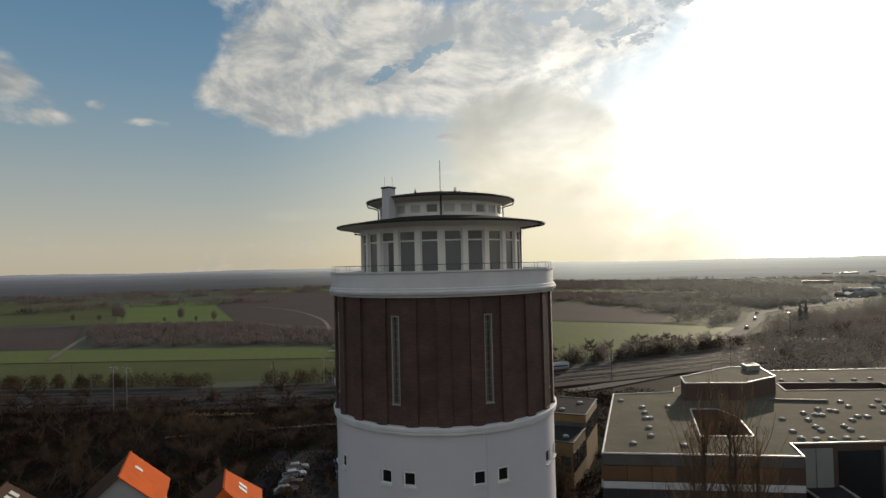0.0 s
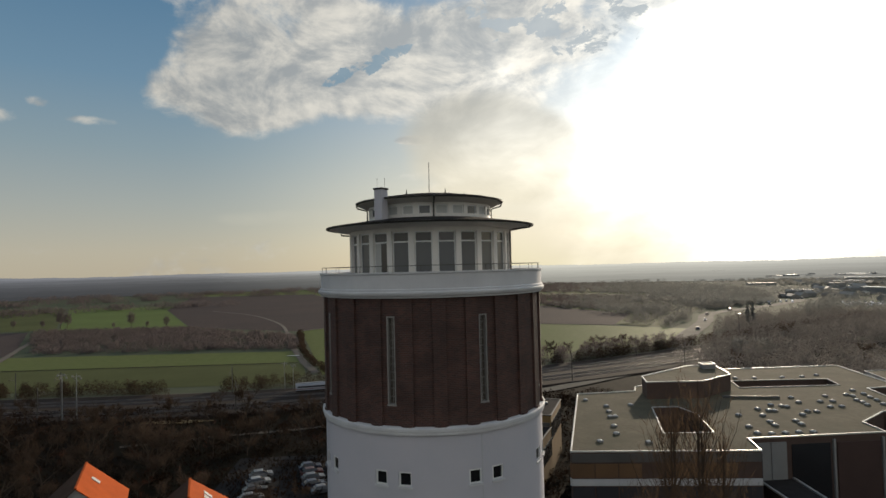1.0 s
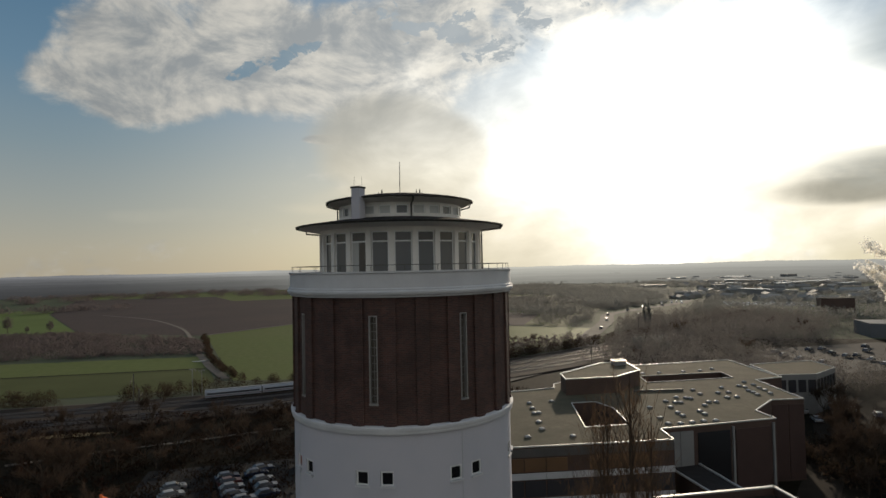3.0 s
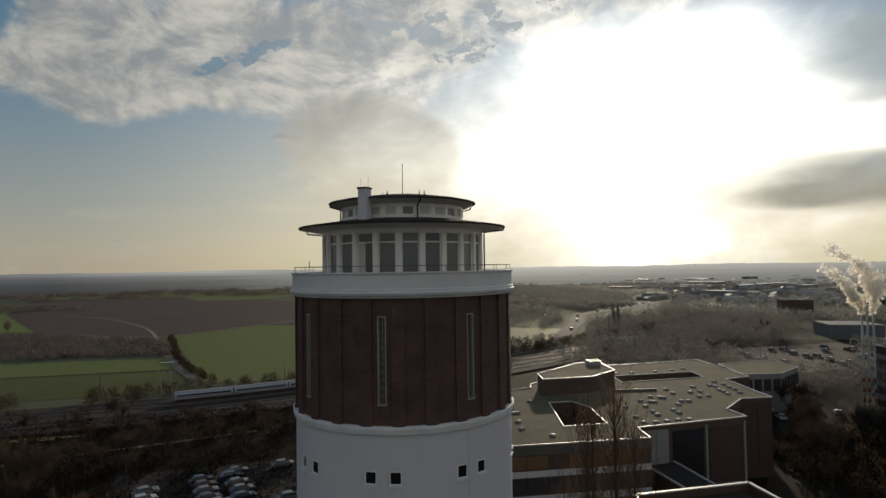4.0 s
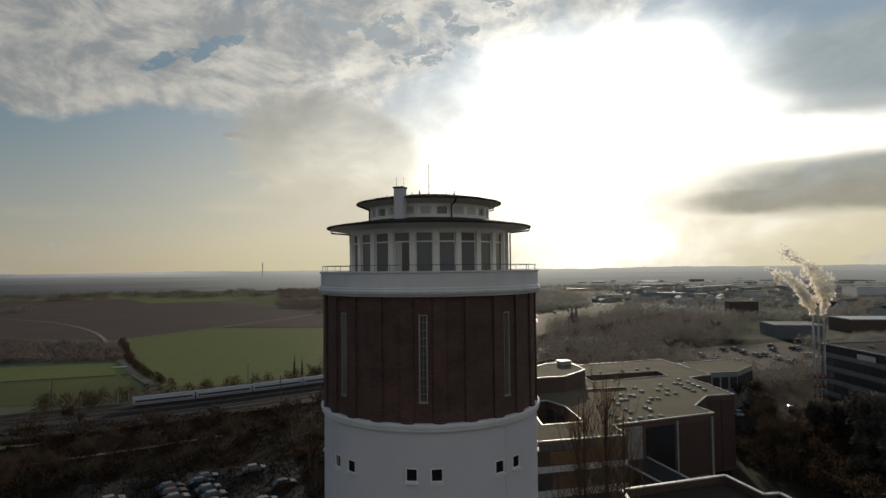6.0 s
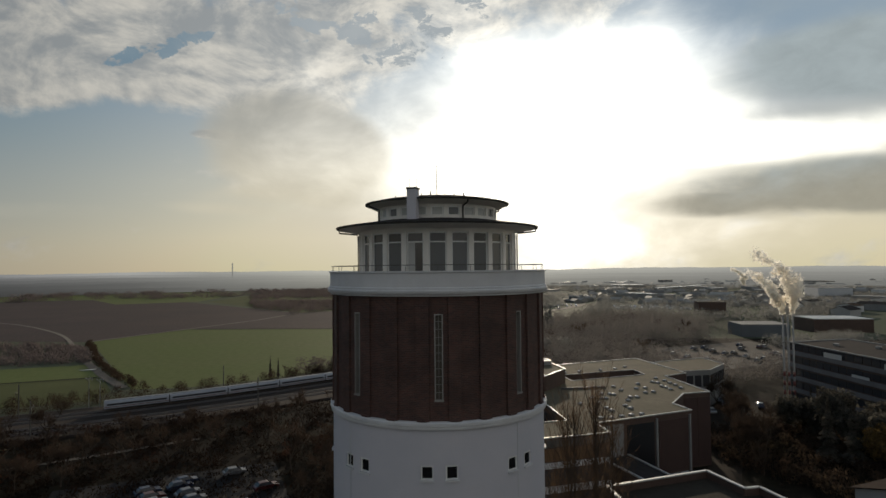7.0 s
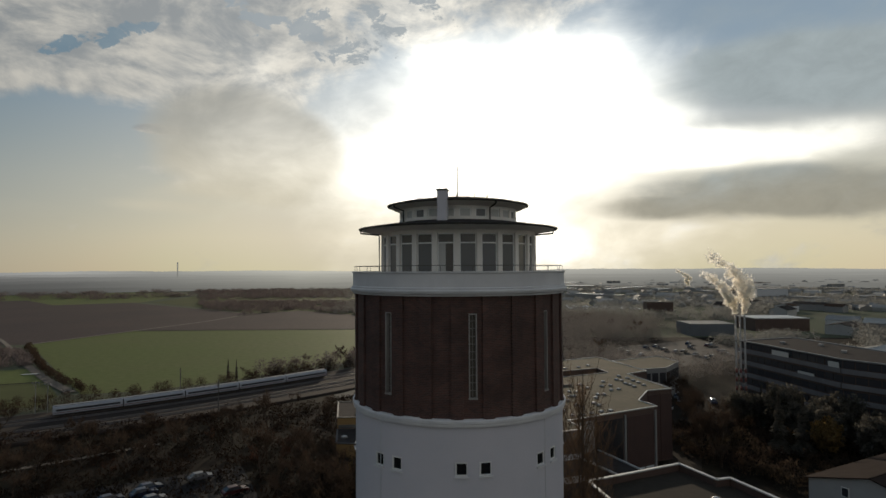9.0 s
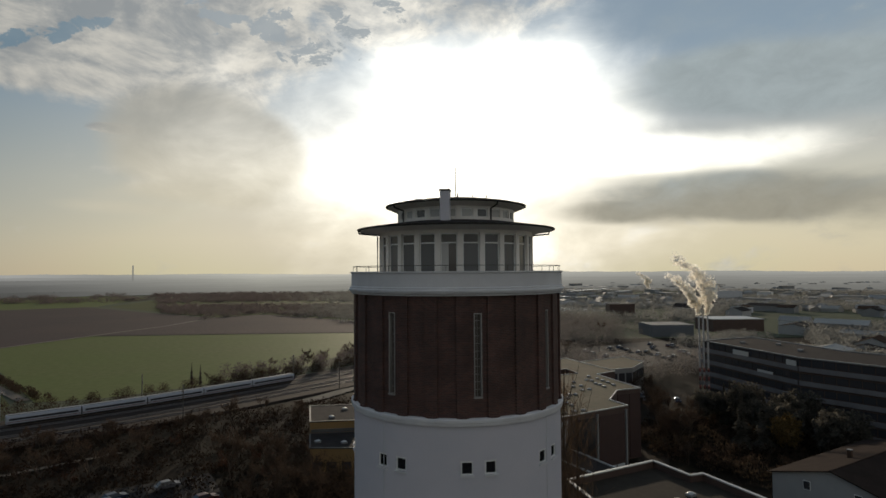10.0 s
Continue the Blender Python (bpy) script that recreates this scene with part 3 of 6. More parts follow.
FIELDS = [
    ("wheat_field", GRASS, "green winter wheat field beside the railway", [(-66, 343), (-18, 392), (40, 364), (98, 334), (126, 318), (122, 271), (96, 246), (60, 205), (10, 186), (-14, 182), (-32, 186)]),
    ("wheat_field", GRASS, "long green field strip beyond the railway", [(-520, 268), (-190, 262), (-52, 252), (-44, 217), (-300, 226), (-520, 236)]),
    ("wheat_field", MEADOW, "dull green field with dead grass by the railway", [(-520, 234), (-300, 224), (-44, 215), (-38, 186), (-42, 172), (-520, 176)]),
    ("meadow", GRASS2, "bright green meadow among ploughed fields", [(-246, 400), (-154, 394), (-250, 600), (-269, 676), (-391, 679)]),
    ("meadow", MEADOW, "dull green meadow among ploughed fields", [(-760, 410), (-249, 401), (-395, 678), (-700, 760)]),
    ("ploughed_field", PLOUGH, "bare brown ploughed field", [(-152, 392), (-68, 344), (-20, 394), (30, 446), (72, 506), (-20, 760), (-150, 900), (-330, 900), (-250, 604)]),
    ("ploughed_field", PLOUGH, "dark brown ploughed field beside a dirt track", [(-520, 272), (-192, 266), (-262, 392), (-520, 396)]),
    ("meadow", GRASS, "pale green strip of far field", [(-340, 930), (-130, 905), (-165, 1120), (-420, 1120)]),
    ("meadow", GRASS, "far green field behind the ploughed land", [(-100, 757), (-10, 768), (60, 1000), (-125, 1480), (-160, 954)]),
    ("meadow", MEADOW, "dull rough meadow behind the wheat", [(50, 476), (124, 336), (150, 300), (235, 420), (330, 640), (300, 900), (60, 900), (0, 760), (76, 508)]),
    ("meadow", GRASS, "green field between the railway and the road", [(122, 318), (146, 302), (160, 290), (152, 268), (134, 244), (110, 226), (90, 226), (98, 246), (112, 300)]),
    ("ploughed_field", PLOUGH, "dark bare field between the wheat and a pale track", [(-16, 394), (40, 367), (98, 337), (128, 321), (168, 392), (120, 520), (76, 506), (32, 444)]),
]
for i, (nm, m, lab, poly) in enumerate(FIELDS):
    structure(nm, sheet(poly, 0.05 + 0.012 * i), m, lab)
structure("ditch", ribbon([(-520, 235.2), (-300, 225.2), (-120, 218.6), (-46, 216.0)], 1.3, 0.24), SOIL, "dark narrow ditch between two green fields")
structure("dirt_track", ribbon([(-70, 318), (-58, 268), (-44, 217), (-35, 190)], 3.2, 0.25), DIRT, "pale dirt track between two fields")
structure("dirt_track", ribbon([(-178, 228), (-205, 290), (-232, 354)], 2.8, 0.25), DIRT, "pale dirt track beside the dark field")
structure("dirt_track", ribbon(bend([(-70, 320), (-92, 400), (-135, 492), (-190, 560)]), 2.2, 0.26), DIRT, "pale dirt track through ploughed land")
structure("dirt_track", ribbon([(-66, 345), (-18, 394), (31, 444), (75, 508)], 2.6, 0.27), DIRT, "narrow pale track along the edge of the wheat field")
structure("puddle", sheet([(-55, 237.2), (-51, 237.8), (-47.5, 236.6), (-51, 235.4), (-54, 235.6)], 0.27), glass_mat("water", (0.05, 0.06, 0.07), 0.03), "shallow puddle on the field track")
# the trunk road that winds off towards the town
ROAD = bend([(60, 172), (110, 205), (134, 244), (150, 268), (186, 320), (218, 372), (264, 404), (312, 436), (355, 470), (392, 530), (424, 600), (445, 670), (455, 750), (430, 880)], 6)
structure("road", ribbon(ROAD, 9.5, 0.32), PALEROAD, "winding pale trunk road in low sun")
structure("road", ribbon(bend([(36, 142), (53, 151), (110, 186), (160, 210)]), 5, 0.30), PALEROAD, "narrow service road along the railway")
structure("car_park_surface", sheet([(-36, 66), (2, 66), (2, 92), (-36, 92)], 0.10), ASPHALT, "dark asphalt car park behind the tower")
structure("car_park_surface", sheet([(170, 130), (240, 130), (250, 185), (170, 185)], 0.10), ASPHALT, "asphalt car park between the offices and the woods")
structure("footpath", ribbon(bend([(66, 38), (76, 48), (98, 66), (118, 86), (140, 100)]), 6, 0.12), DARKPATH, "worn brown path beside the flat-roofed hall")

# ---- the railway ----
LINE = bend([(-600, 168), (-300, 158), (-150, 153.5), (-80, 151.5), (-40, 153.5), (0, 161.5), (50, 177.5), (100, 199), (180, 240), (300, 310)], 10)


def beside(line, off):
    out = []
    for i, p in enumerate(line):
        a, b = Vector(line[max(i - 1, 0)]), Vector(line[min(i + 1, len(line) - 1)])
        d = (b - a).normalized()
        out.append((p[0] - d.y * off, p[1] + d.x * off))
    return out


structure("railway_bed", ribbon(beside(LINE, -8), 30, 0.55, 0.45), BALLAST, "brown ballast bed of a four-track railway")
for off in (0, -4.5, -12, -16.5):
    for g in (-0.75, 0.75):
        structure("rail", ribbon(beside(LINE, off + g), 0.16, 0.74, 0.14), RAIL, "steel running rail")
structure("embankment_path", ribbon(beside(LINE, 6.5), 2.6, 0.5), DIRT, "pale cess path along the railway")
structure("footpath", ribbon(bend([(-66, 104), (-47, 109), (-30, 112), (-12, 116)]), 1.6, 0.14), DIRT, "narrow pale path over waste ground")
structure("dead_grass", sheet([(-70, 123.5), (-57, 122.8), (-50, 124.6), (-60, 126.4), (-70, 126)], 0.2), mat("dead_grass", (0.20, 0.14, 0.055), 0.9, vary=0.4, patch=0.4), "strip of ochre dead grass by the tracks")

# ---- the water tower ----
C0 = -22.3                       # bearing of one slit window
BAYS = [C0, 21.0, 66.2, 111.5, 157.0, 202.4, 247.9, 293.6]        # bearings of the eight bays
MASTROD = mat("weathered_rod", (0.20, 0.19, 0.18), 0.6, 0.3)
tower = thing("water_tower", "round white water tower with brown brick band and glazed top", "tower")
WIN = [(b + s * 5.75 - 3.0, b + s * 5.75 + 3.0, 28.80, 29.48) for b in BAYS for s in (-1, 1)]
part("drum_wall", pierced(5.93, 0.5, 0, 31.2, WIN, 720, C0), WHITE, tower, "smooth white rendered wall")
part("ledge", lathe([(5.93, 31.12), (6.05, 31.15), (6.07, 31.22), (6.07, 31.30), (6.10, 31.33), (6.10, 31.46), (6.05, 31.51), (5.7, 31.55)], 180), TRIM, tower, "white moulded ledge under the brickwork")
for k, (a, b, za, zb) in enumerate(WIN):
    mid = (a + b) / 2
    w = thing("window", "", "")
    w.parent = tower
    bm = bmesh.new()
    for dz in (za + 0.035, zb - 0.035):
        rbox(5.79, 5.90, mid, 0.62, dz - 0.035, dz + 0.035, bm)
    for s in (-1, 1):
        rbox(5.79, 5.90, mid + s * 2.68, 0.07, za + 0.07, zb - 0.07, bm)
    part("frame", bm, FRAME, w)
    part("pane", rbox(5.82, 5.85, mid, 0.50, za + 0.06, zb - 0.06), DARKPANE, w)
    part("sill", rbox(5.85, 6.02, mid, 0.70, za - 0.07, za), TRIM, w)
for d in (C0 + 41, C0 - 4 + 90 * 2, C0 - 49):
    part("conductor", rbox(5.93, 5.95, d, 0.035, 0, 31.1), PALE, tower, "thin grey cable strip down the wall")
SLITS = [(b - 2.0, b + 2.0, 32.48, 36.6) for b in BAYS]
part("brick_wall", pierced(5.87, 0.4, 31.5, 37.5, SLITS, 720, C0), BRICK, tower, "dark brown clinker brickwork")
for k in range(24):
    d = C0 + 7.5 + 15 * k
    bm = bmesh.new()
    rbox(5.80, 5.975, d, 0.62, 31.50, 37.46, bm)
    rbox(5.80, 6.03, d, 0.40, 31.46, 31.60, bm)
    part("pilaster", bm, BRICK, tower, "flat brick pilaster")
for a, b, za, zb in SLITS:
    mid = (a + b) / 2
    w = thing("slit_window", "", "")
    w.parent = tower
    bm = bmesh.new()
    for s in (-1, 1):
        rbox(5.60, 5.88, mid + s * 1.75, 0.05, za, zb, bm)
    rbox(5.60, 5.88, mid, 0.40, zb - 0.06, zb, bm)
    part("frame", bm, SLITFRAME, w)
    part("sill", rbox(5.60, 5.92, mid, 0.44, za - 0.03, za + 0.05), SLITFRAME, w)
    bm = bmesh.new()
    for j in range(1, 11):
        z = za + (zb - za) * j / 11
        rbox(5.66, 5.69, mid, 0.36, z - 0.012, z + 0.012, bm)
    rbox(5.66, 5.69, mid, 0.02, za, zb, bm)
    part("glazing_grid", bm, SLITFRAME, w)
    part("pane", rbox(5.62, 5.645, mid, 0.40, za, zb), SLITPANE, w)
part("cornice", lathe([(5.7, 37.44), (6.08, 37.44), (6.10, 37.52), (6.2, 37.56), (6.24, 37.66), (6.24, 37.72), (6.17, 37.76), (6.17, 37.84), (6.10, 37.88)], 180), TRIM, tower, "white moulded cornice", False)
part("parapet", lathe([(6.10, 37.88), (6.10, 38.56), (6.16, 38.58), (6.16, 38.66), (5.82, 38.66), (5.82, 38.0)], 180), TRIM, tower, "white rendered parapet wall")
part("balcony_floor", lathe([(5.82, 38.0), (4.3, 38.02)], 96), GREYCLAD, tower)
rail = thing("railing", "", "")
rail.parent = tower
for k in range(24):
    part("post", tube([polar(6.0, C0 + 15 * k, 38.66), polar(6.0, C0 + 15 * k, 38.94)], 0.013, 5), METAL, rail)
part("handrail", lathe([(6.015, 38.93), (6.015, 38.96), (5.985, 38.96), (5.985, 38.93)], 120, True), METAL, rail)
# glazed lantern
part("lantern_plinth", lathe([(4.46, 38.0), (4.46, 38.42), (4.3, 38.44)], 96), TRIM, tower)
part("lintel", lathe([(4.3, 40.64), (4.48, 40.64), (4.48, 40.86), (4.3, 40.86)], 96), CREAM, tower, "cream band under the eaves")
for k in range(24):
    d = C0 + 7.5 + 15 * k
    part("column", rbox(4.24, 4.50, d, 0.28, 38.02, 40.7), CREAM, tower, "square cream column")
for k in range(24):
    d = C0 + 15 * k
    w = thing("lantern_window", "", "")
    w.parent = tower
    bm = bmesh.new()
    for z in (38.47, 40.13, 40.61):
        rbox(4.30, 4.38, d, 0.86, z - 0.035, z + 0.035, bm)
    for s in (-1, 1):
        rbox(4.30, 4.38, d + s * 5.4, 0.06, 38.44, 40.64, bm)
    part("frame", bm, FRAME, w)
    part("upper_pane", rbox(4.32, 4.345, d, 0.80, 40.16, 40.58), GLASS, w)
    if k in (23, 8, 14):
        part("lower_pane", rbox(4.32, 4.345, d + 2.3, 0.40, 38.5, 40.1), GLASS, w)
        part("curtain", rbox(4.325, 4.35, d - 2.6, 0.36, 38.5, 40.1), LIGHTPANE, w, "pale drawn curtain")
    else:
        part("lower_pane", rbox(4.32, 4.345, d, 0.80, 38.5, 40.1), PANE, w)
part("soffit", lathe([(4.4, 40.84), (4.9, 40.85), (5.62, 40.99)], 120), SOFFIT, tower, "cream underside of the wide eaves", True)
part("lower_roof", lathe([(5.62, 40.99), (5.68, 41.02), (5.68, 41.08), (5.5, 41.12), (3.35, 41.44)], 120), SLATE, tower, "dark flat ring roof", False)
part("gutter", lathe([(5.66, 41.0), (5.76, 41.0), (5.78, 41.07), (5.70, 41.08)], 120, True), METAL, tower, "dark eaves gutter")
# upper storey
TOPWIN = [(C0 + 15 * k - 5.5, C0 + 15 * k + 5.5, 41.60, 42.04) for k in range(24)]
part("upper_wall", pierced(3.42, 0.2, 41.36, 42.30, TOPWIN, 720, C0), CREAM, tower, "cream upper drum wall")
for k, (a, b, za, zb) in enumerate(TOPWIN):
    mid = (a + b) / 2
    w = thing("top_window", "", "")
    w.parent = tower
    part("pane", rbox(3.28, 3.30, mid, 0.64, za, zb), (LIGHTPANE, PANE, LIGHTPANE, LIGHTPANE, PANE)[k % 5], w)
    bm = bmesh.new()
    for s in (-1, 1):
        rbox(3.29, 3.35, mid + s * 5.0, 0.05, za, zb, bm)
    rbox(3.29, 3.35, mid, 0.64, zb - 0.05, zb, bm)
    part("frame", bm, FRAME, w)
part("upper_soffit", lathe([(3.40, 42.16), (3.7, 42.20), (4.02, 42.36)], 120), SOFFIT, tower, "cream underside of the upper eaves", True)
part("upper_roof", lathe([(4.02, 42.36), (4.07, 42.38), (4.07, 42.44), (3.6, 42.56), (2.2, 42.78), (0.6, 42.90), (0.02, 42.92)], 120), SLATE, tower, "low dark conical roof", True)
part("upper_gutter", lathe([(4.05, 42.37), (4.13, 42.38), (4.14, 42.44), (4.08, 42.45)], 120, True), METAL, tower, "dark eaves gutter")
for d in (0.5, 90.5, 180.5, 270.5):
    part("downpipe", tube([polar(4.1, d, 42.36), polar(4.06, d, 42.22), polar(3.5, d, 42.06), polar(3.5, d, 41.42)], 0.045), METAL, tower, "dark bent downpipe")
for d in (66, 156, 246):
    part("downpipe", tube([polar(5.7, d, 41.0), polar(5.68, d, 40.86), polar(4.62, d, 40.76), polar(4.60, d, 40.6), polar(4.60, d, 38.02)], 0.05), METAL, tower, "dark bent downpipe")
chim = thing("chimney", "", "")
chim.parent = tower
part("shaft", box(-2.62, -3.1, 42.02, 0.5, 0.5, 1.7, None, -40, 0.02), WHITE, chim, "white rendered chimney shaft")
part("cap", box(-2.62, -3.1, 42.89, 0.58, 0.58, 0.09, None, -40, 0.02), METAL, chim, "dark chimney cap")
for dx in (-0.18, 0.2):
    part("rod", tube([(-2.62 + dx, -3.1, 42.9), (-2.62 + dx, -3.1, 43.45)], 0.007, 4), METAL, chim, "thin rod on the chimney")
part("antenna", tube([(0, 0, 42.88), (0, 0, 43.5), (0.01, 0, 44.8)], 0.034, 6, None, 0.5), MASTROD, tower, "thin tall antenna rod")
for d, r, h in ((20, 2.2, 0.22), (-30, 2.6, 0.20), (60, 1.0, 0.34), (75, 2.0, 0.18), (130, 2.2, 0.2), (200, 2.4, 0.2), (255, 2.4, 0.2), (-55, 1.6, 0.16), (5, 1.0, 0.12), (40, 1.6, 0.12)):
    x, y, _ = polar(r, d, 0)
    z = 42.92 - 0.068 * r
    part("lightning_rod", tube([(x, y, z - 0.05), (x, y, z + h * 0.35), (x, y, z + h)], 0.05, 5, None, 0.3), METAL, tower)
bm = bmesh.new()
bmesh.ops.create_uvsphere(bm, u_segments=16, v_segments=8, radius=0.42, matrix=pose(*polar(2.2, -105, 42.74)) @ Matrix.Diagonal((1, 1, 0.35, 1)))
part("roof_hatch", bm, PALE, tower, "pale domed roof hatch")

# ---- flat-roofed hall ----
HALL = [(19.8, 42.7), (43.8, 39.6), (45.1, 44.7), (65.2, 44.7), (65.9, 49.7), (73.8, 55.0), (79.7, 54.1), (84.2, 70.6), (91.1, 71.2), (96.0, 93.4), (67, 94.0), (43.5, 79.5), (42, 76.0), (30.7, 75.4)]
COURT_A = [(39.9, 63.6), (35.1, 48.9), (42.2, 48.2), (45.0, 58.2), (44.2, 63.2)]
COURT_B = [(64.2, 81.6), (83.4, 79.9), (81.6, 74.1), (62.2, 75.1)]


def edging(loop, z, parent, w=0.22, h=0.2, m=COPING):
    """Metal coping along each side of an outline."""
    n = len(loop)
    for i in range(n):
        (x0, y0), (x1, y1) = loop[i], loop[(i + 1) % n]
        d = math.hypot(x1 - x0, y1 - y0)
        part("coping", box((x0 + x1) / 2, (y0 + y1) / 2, z + h / 2 - 0.04, d + 0.12, w, h, None, math.degrees(math.atan2(y1 - y0, x1 - x0)), 0.03), m, parent, "pale metal roof edging")


def wall_panels(p, q, z0, z1, pitch, m, parent, name="panel", inset=0.06, gap=0.12, skip=(), label=""):
    """A row of facade panels between two corners, each a little proud of the wall."""
    d = Vector((q[0] - p[0], q[1] - p[1], 0))
    n = max(1, round(d.length / pitch))
    out = Vector((d.y, -d.x, 0)).normalized()
    a = math.degrees(math.atan2(d.y, d.x))
    for i in range(n):
        if i in skip:
            continue
        c = Vector((*p, 0)) + d * ((i + 0.5) / n) + out * inset
        part(name, box(c.x, c.y, (z0 + z1) / 2, d.length / n - gap, 0.16, z1 - z0, None, a, 0.02), m, parent, label)


DARKCLAD = mat("dark_fascia", (0.085, 0.082, 0.080), 0.7, vary=0.3, patch=0.3)
DARKGLAZE = glass_mat("smoked_glass", (0.02, 0.02, 0.022), 0.12)
REDCLAD = mat("dark_red_brown_cladding", (0.052, 0.026, 0.022), 0.7, vary=0.3, patch=0.3)
hall = thing("flat_roofed_hall", "large brown flat-roofed school hall with pale roof edging and courtyards", "building")
part("outer_wall", slab(HALL, 0, 14.1, (COURT_A, COURT_B)), BROWN, hall, "brown clad walls")
part("roof", slab(HALL, 14.1, 14.22, (COURT_A, COURT_B)), GRAVEL, hall, "mossy gravel roof")
part("court_floor", slab(COURT_A, 8.6, 8.8), GRAVEL, hall, "mossy floor of the deep courtyard")
part("court_floor", slab(COURT_B, 12.3, 12.5), GRAVEL, hall, "sunken gravel roof strip")
wall_panels(COURT_A[0], COURT_A[1], 9.4, 12.9, 2.5, GLASS, hall, "window", 0.05, 0.4)
wall_panels(COURT_A[3], COURT_A[4], 9.4, 12.9, 2.5, GLASS, hall, "window", 0.05, 0.4)
edging(HALL, 14.22, hall)
part("roof_kerb", box(59.5, 67.2, 14.4, 9.5, 0.4, 0.4, None, -12, 0.04), DARKCLAD, hall, "low dark kerb across the roof")
edging(COURT_A, 14.22, hall, 0.2, 0.16)
edging(COURT_B, 14.22, hall, 0.24, 0.18, GREYCLAD)
for p, q in ((HALL[0], HALL[1]), (HALL[-1], HALL[0])):
    wall_panels(p, q, 12.9, 14.0, 40, DARKCLAD, hall, "fascia", 0.05)
    wall_panels(p, q, 10.9, 12.7, 2.9, OCHRE, hall, "panel", 0.05, 0.12, (3, 7), "ochre facade panel")
    wall_panels(p, q, 9.9, 10.75, 5.8, PALE, hall, "band", 0.09, 0.05, (), "pale parapet band")
    wall_panels(p, q, 7.6, 9.7, 2.9, GLASS, hall, "window", 0.04, 0.2)
    wall_panels(p, q, 6.4, 7.4, 5.8, PALE, hall, "band", 0.09, 0.05)
    wall_panels(p, q, 4.0, 6.2, 2.9, GLASS, hall, "window", 0.04, 0.2)
wall_panels(HALL[1], HALL[2], 8, 13.8, 2.2, GLASS, hall, "window", 0.04, 0.3)
wall_panels((46.0, 44.7), (50.6, 44.7), 0, 13.6, 2.3, GREYCLAD, hall, "panel", 0.05, 0.1, (), "tall grey wall panel")
for x in (57.4, 64.6):
    part("pier", box(x, 44.6, 6.9, 0.35, 0.4, 13.6, None, 0, 0.03), GREYCLAD, hall, "grey vertical pier")
wall_panels((57.8, 44.7), (64.3, 44.7), 1.2, 4.2, 2.1, PALE, hall, "panel", 0.05, 0.3)
wall_panels((51.2, 44.7), (57.0, 44.7), 0.4, 13.2, 5.8, DARKGLAZE, hall, "window", 0.04, 0.2, (), "tall dark glazing")
wall_panels((57.8, 44.7), (64.3, 44.7), 4.6, 13.2, 6.5, REDCLAD, hall, "panel", 0.04, 0.2, (), "dark red-brown wall panel")
wall_panels(HALL[3], HALL[4], 0.4, 13.4, 5.2, REDCLAD, hall, "panel", 0.04, 0.2)
wall_panels(HALL[5], HALL[6], 0.4, 13.4, 3.0, REDCLAD, hall, "panel", 0.04, 0.2)
wall_panels(HALL[6], HALL[7], 8, 12.5, 3, GLASS, hall, "window", 0.04, 0.4)
OCTA = [(43.0, 74.9), (41.6, 69.5), (51.6, 68.6), (59.6, 73.6), (61.8, 83.4), (56.2, 83.6)]
up = thing("raised_block", "", "")
up.parent = hall
part("outer_wall", slab(OCTA, 13.9, 17.1), BROWN, up)
part("roof", slab(OCTA, 17.1, 17.18), GRAVEL, up)
edging(OCTA, 17.18, up)
PLANT = [(57.6, 79.6), (60.2, 79.8), (60.6, 82.4), (58.0, 82.2)]
part("plant_box", slab(PLANT, 17.1, 18.0), GREYCLAD, up)
edging(PLANT, 18.0, up, 0.25, 0.2)


def skylight(name="skylight"):
    """A domed rooflight on a low kerb."""
    s = thing(name, "small domed rooflight on the gravel roof", "skylight", "rooflights")
    part("kerb", box(0, 0, 0.12, 0.78, 0.72, 0.24, None, 0, 0.04), GREYCLAD, s)
    bm = bmesh.new()
    bmesh.ops.create_uvsphere(bm, u_segments=12, v_segments=8, radius=0.34, matrix=Matrix.Translation((0, 0, 0.2)) @ Matrix.Diagonal((1.1, 1, 0.48, 1)))
    part("dome", bm, LIGHTPANE, s, "clear plastic dome", True)
    return s


first = skylight()
first.matrix_basis = pose(30.6, 70.4, 14.22, 0, 0, 10)
SPOTS = [(31.9, 62.0), (30.9, 58.7), (29.6, 53.5), (28.5, 49.6), (25.0, 46.4), (31.3, 45.0), (37.0, 65.6), (66.6, 84.0), (70.3, 83.4), (76.0, 82.9), (80.3, 82.9), (84.1, 83.8), (32.7, 65.5), (31.7, 58.7)]
SPOTS += [(60.5, 67.4), (55.9, 59.5), (54.3, 55.7), (59.5, 61.6), (57.0, 58.3), (57.8, 58.0), (60.8, 60.7), (61.3, 60.1), (66.1, 66.0), (65.2, 62.7), (53.1, 52.0), (52.7, 50.2), (57.1, 51.9), (56.7, 50.1), (62.6, 56.9), (63.8, 56.5), (60.4, 55.0), (48.6, 50.1), (47.8, 46.8), (49.6, 46.3), (51.6, 46.3), (53.7, 46.4), (55.6, 46.1), (50.8, 56.4)]
SPOTS += [(68.9, 62.5), (72.5, 66.1), (67.9, 58.8), (71.0, 62.3), (69.8, 58.7), (76.7, 66.4), (80.3, 69.3), (77.0, 65.2), (75.4, 62.4), (75.2, 60.9), (74.5, 59.1), (80.0, 66.4), (79.1, 63.9), (78.6, 61.9), (77.4, 59.2)]
rs = random.Random(4)


def inside(p, poly):
    c = False
    for (x0, y0), (x1, y1) in zip(poly, poly[1:] + poly[:1]):
        if (y0 > p[1]) != (y1 > p[1]) and p[0] < (x1 - x0) * (p[1] - y0) / (y1 - y0) + x0:
            c = not c
    return c


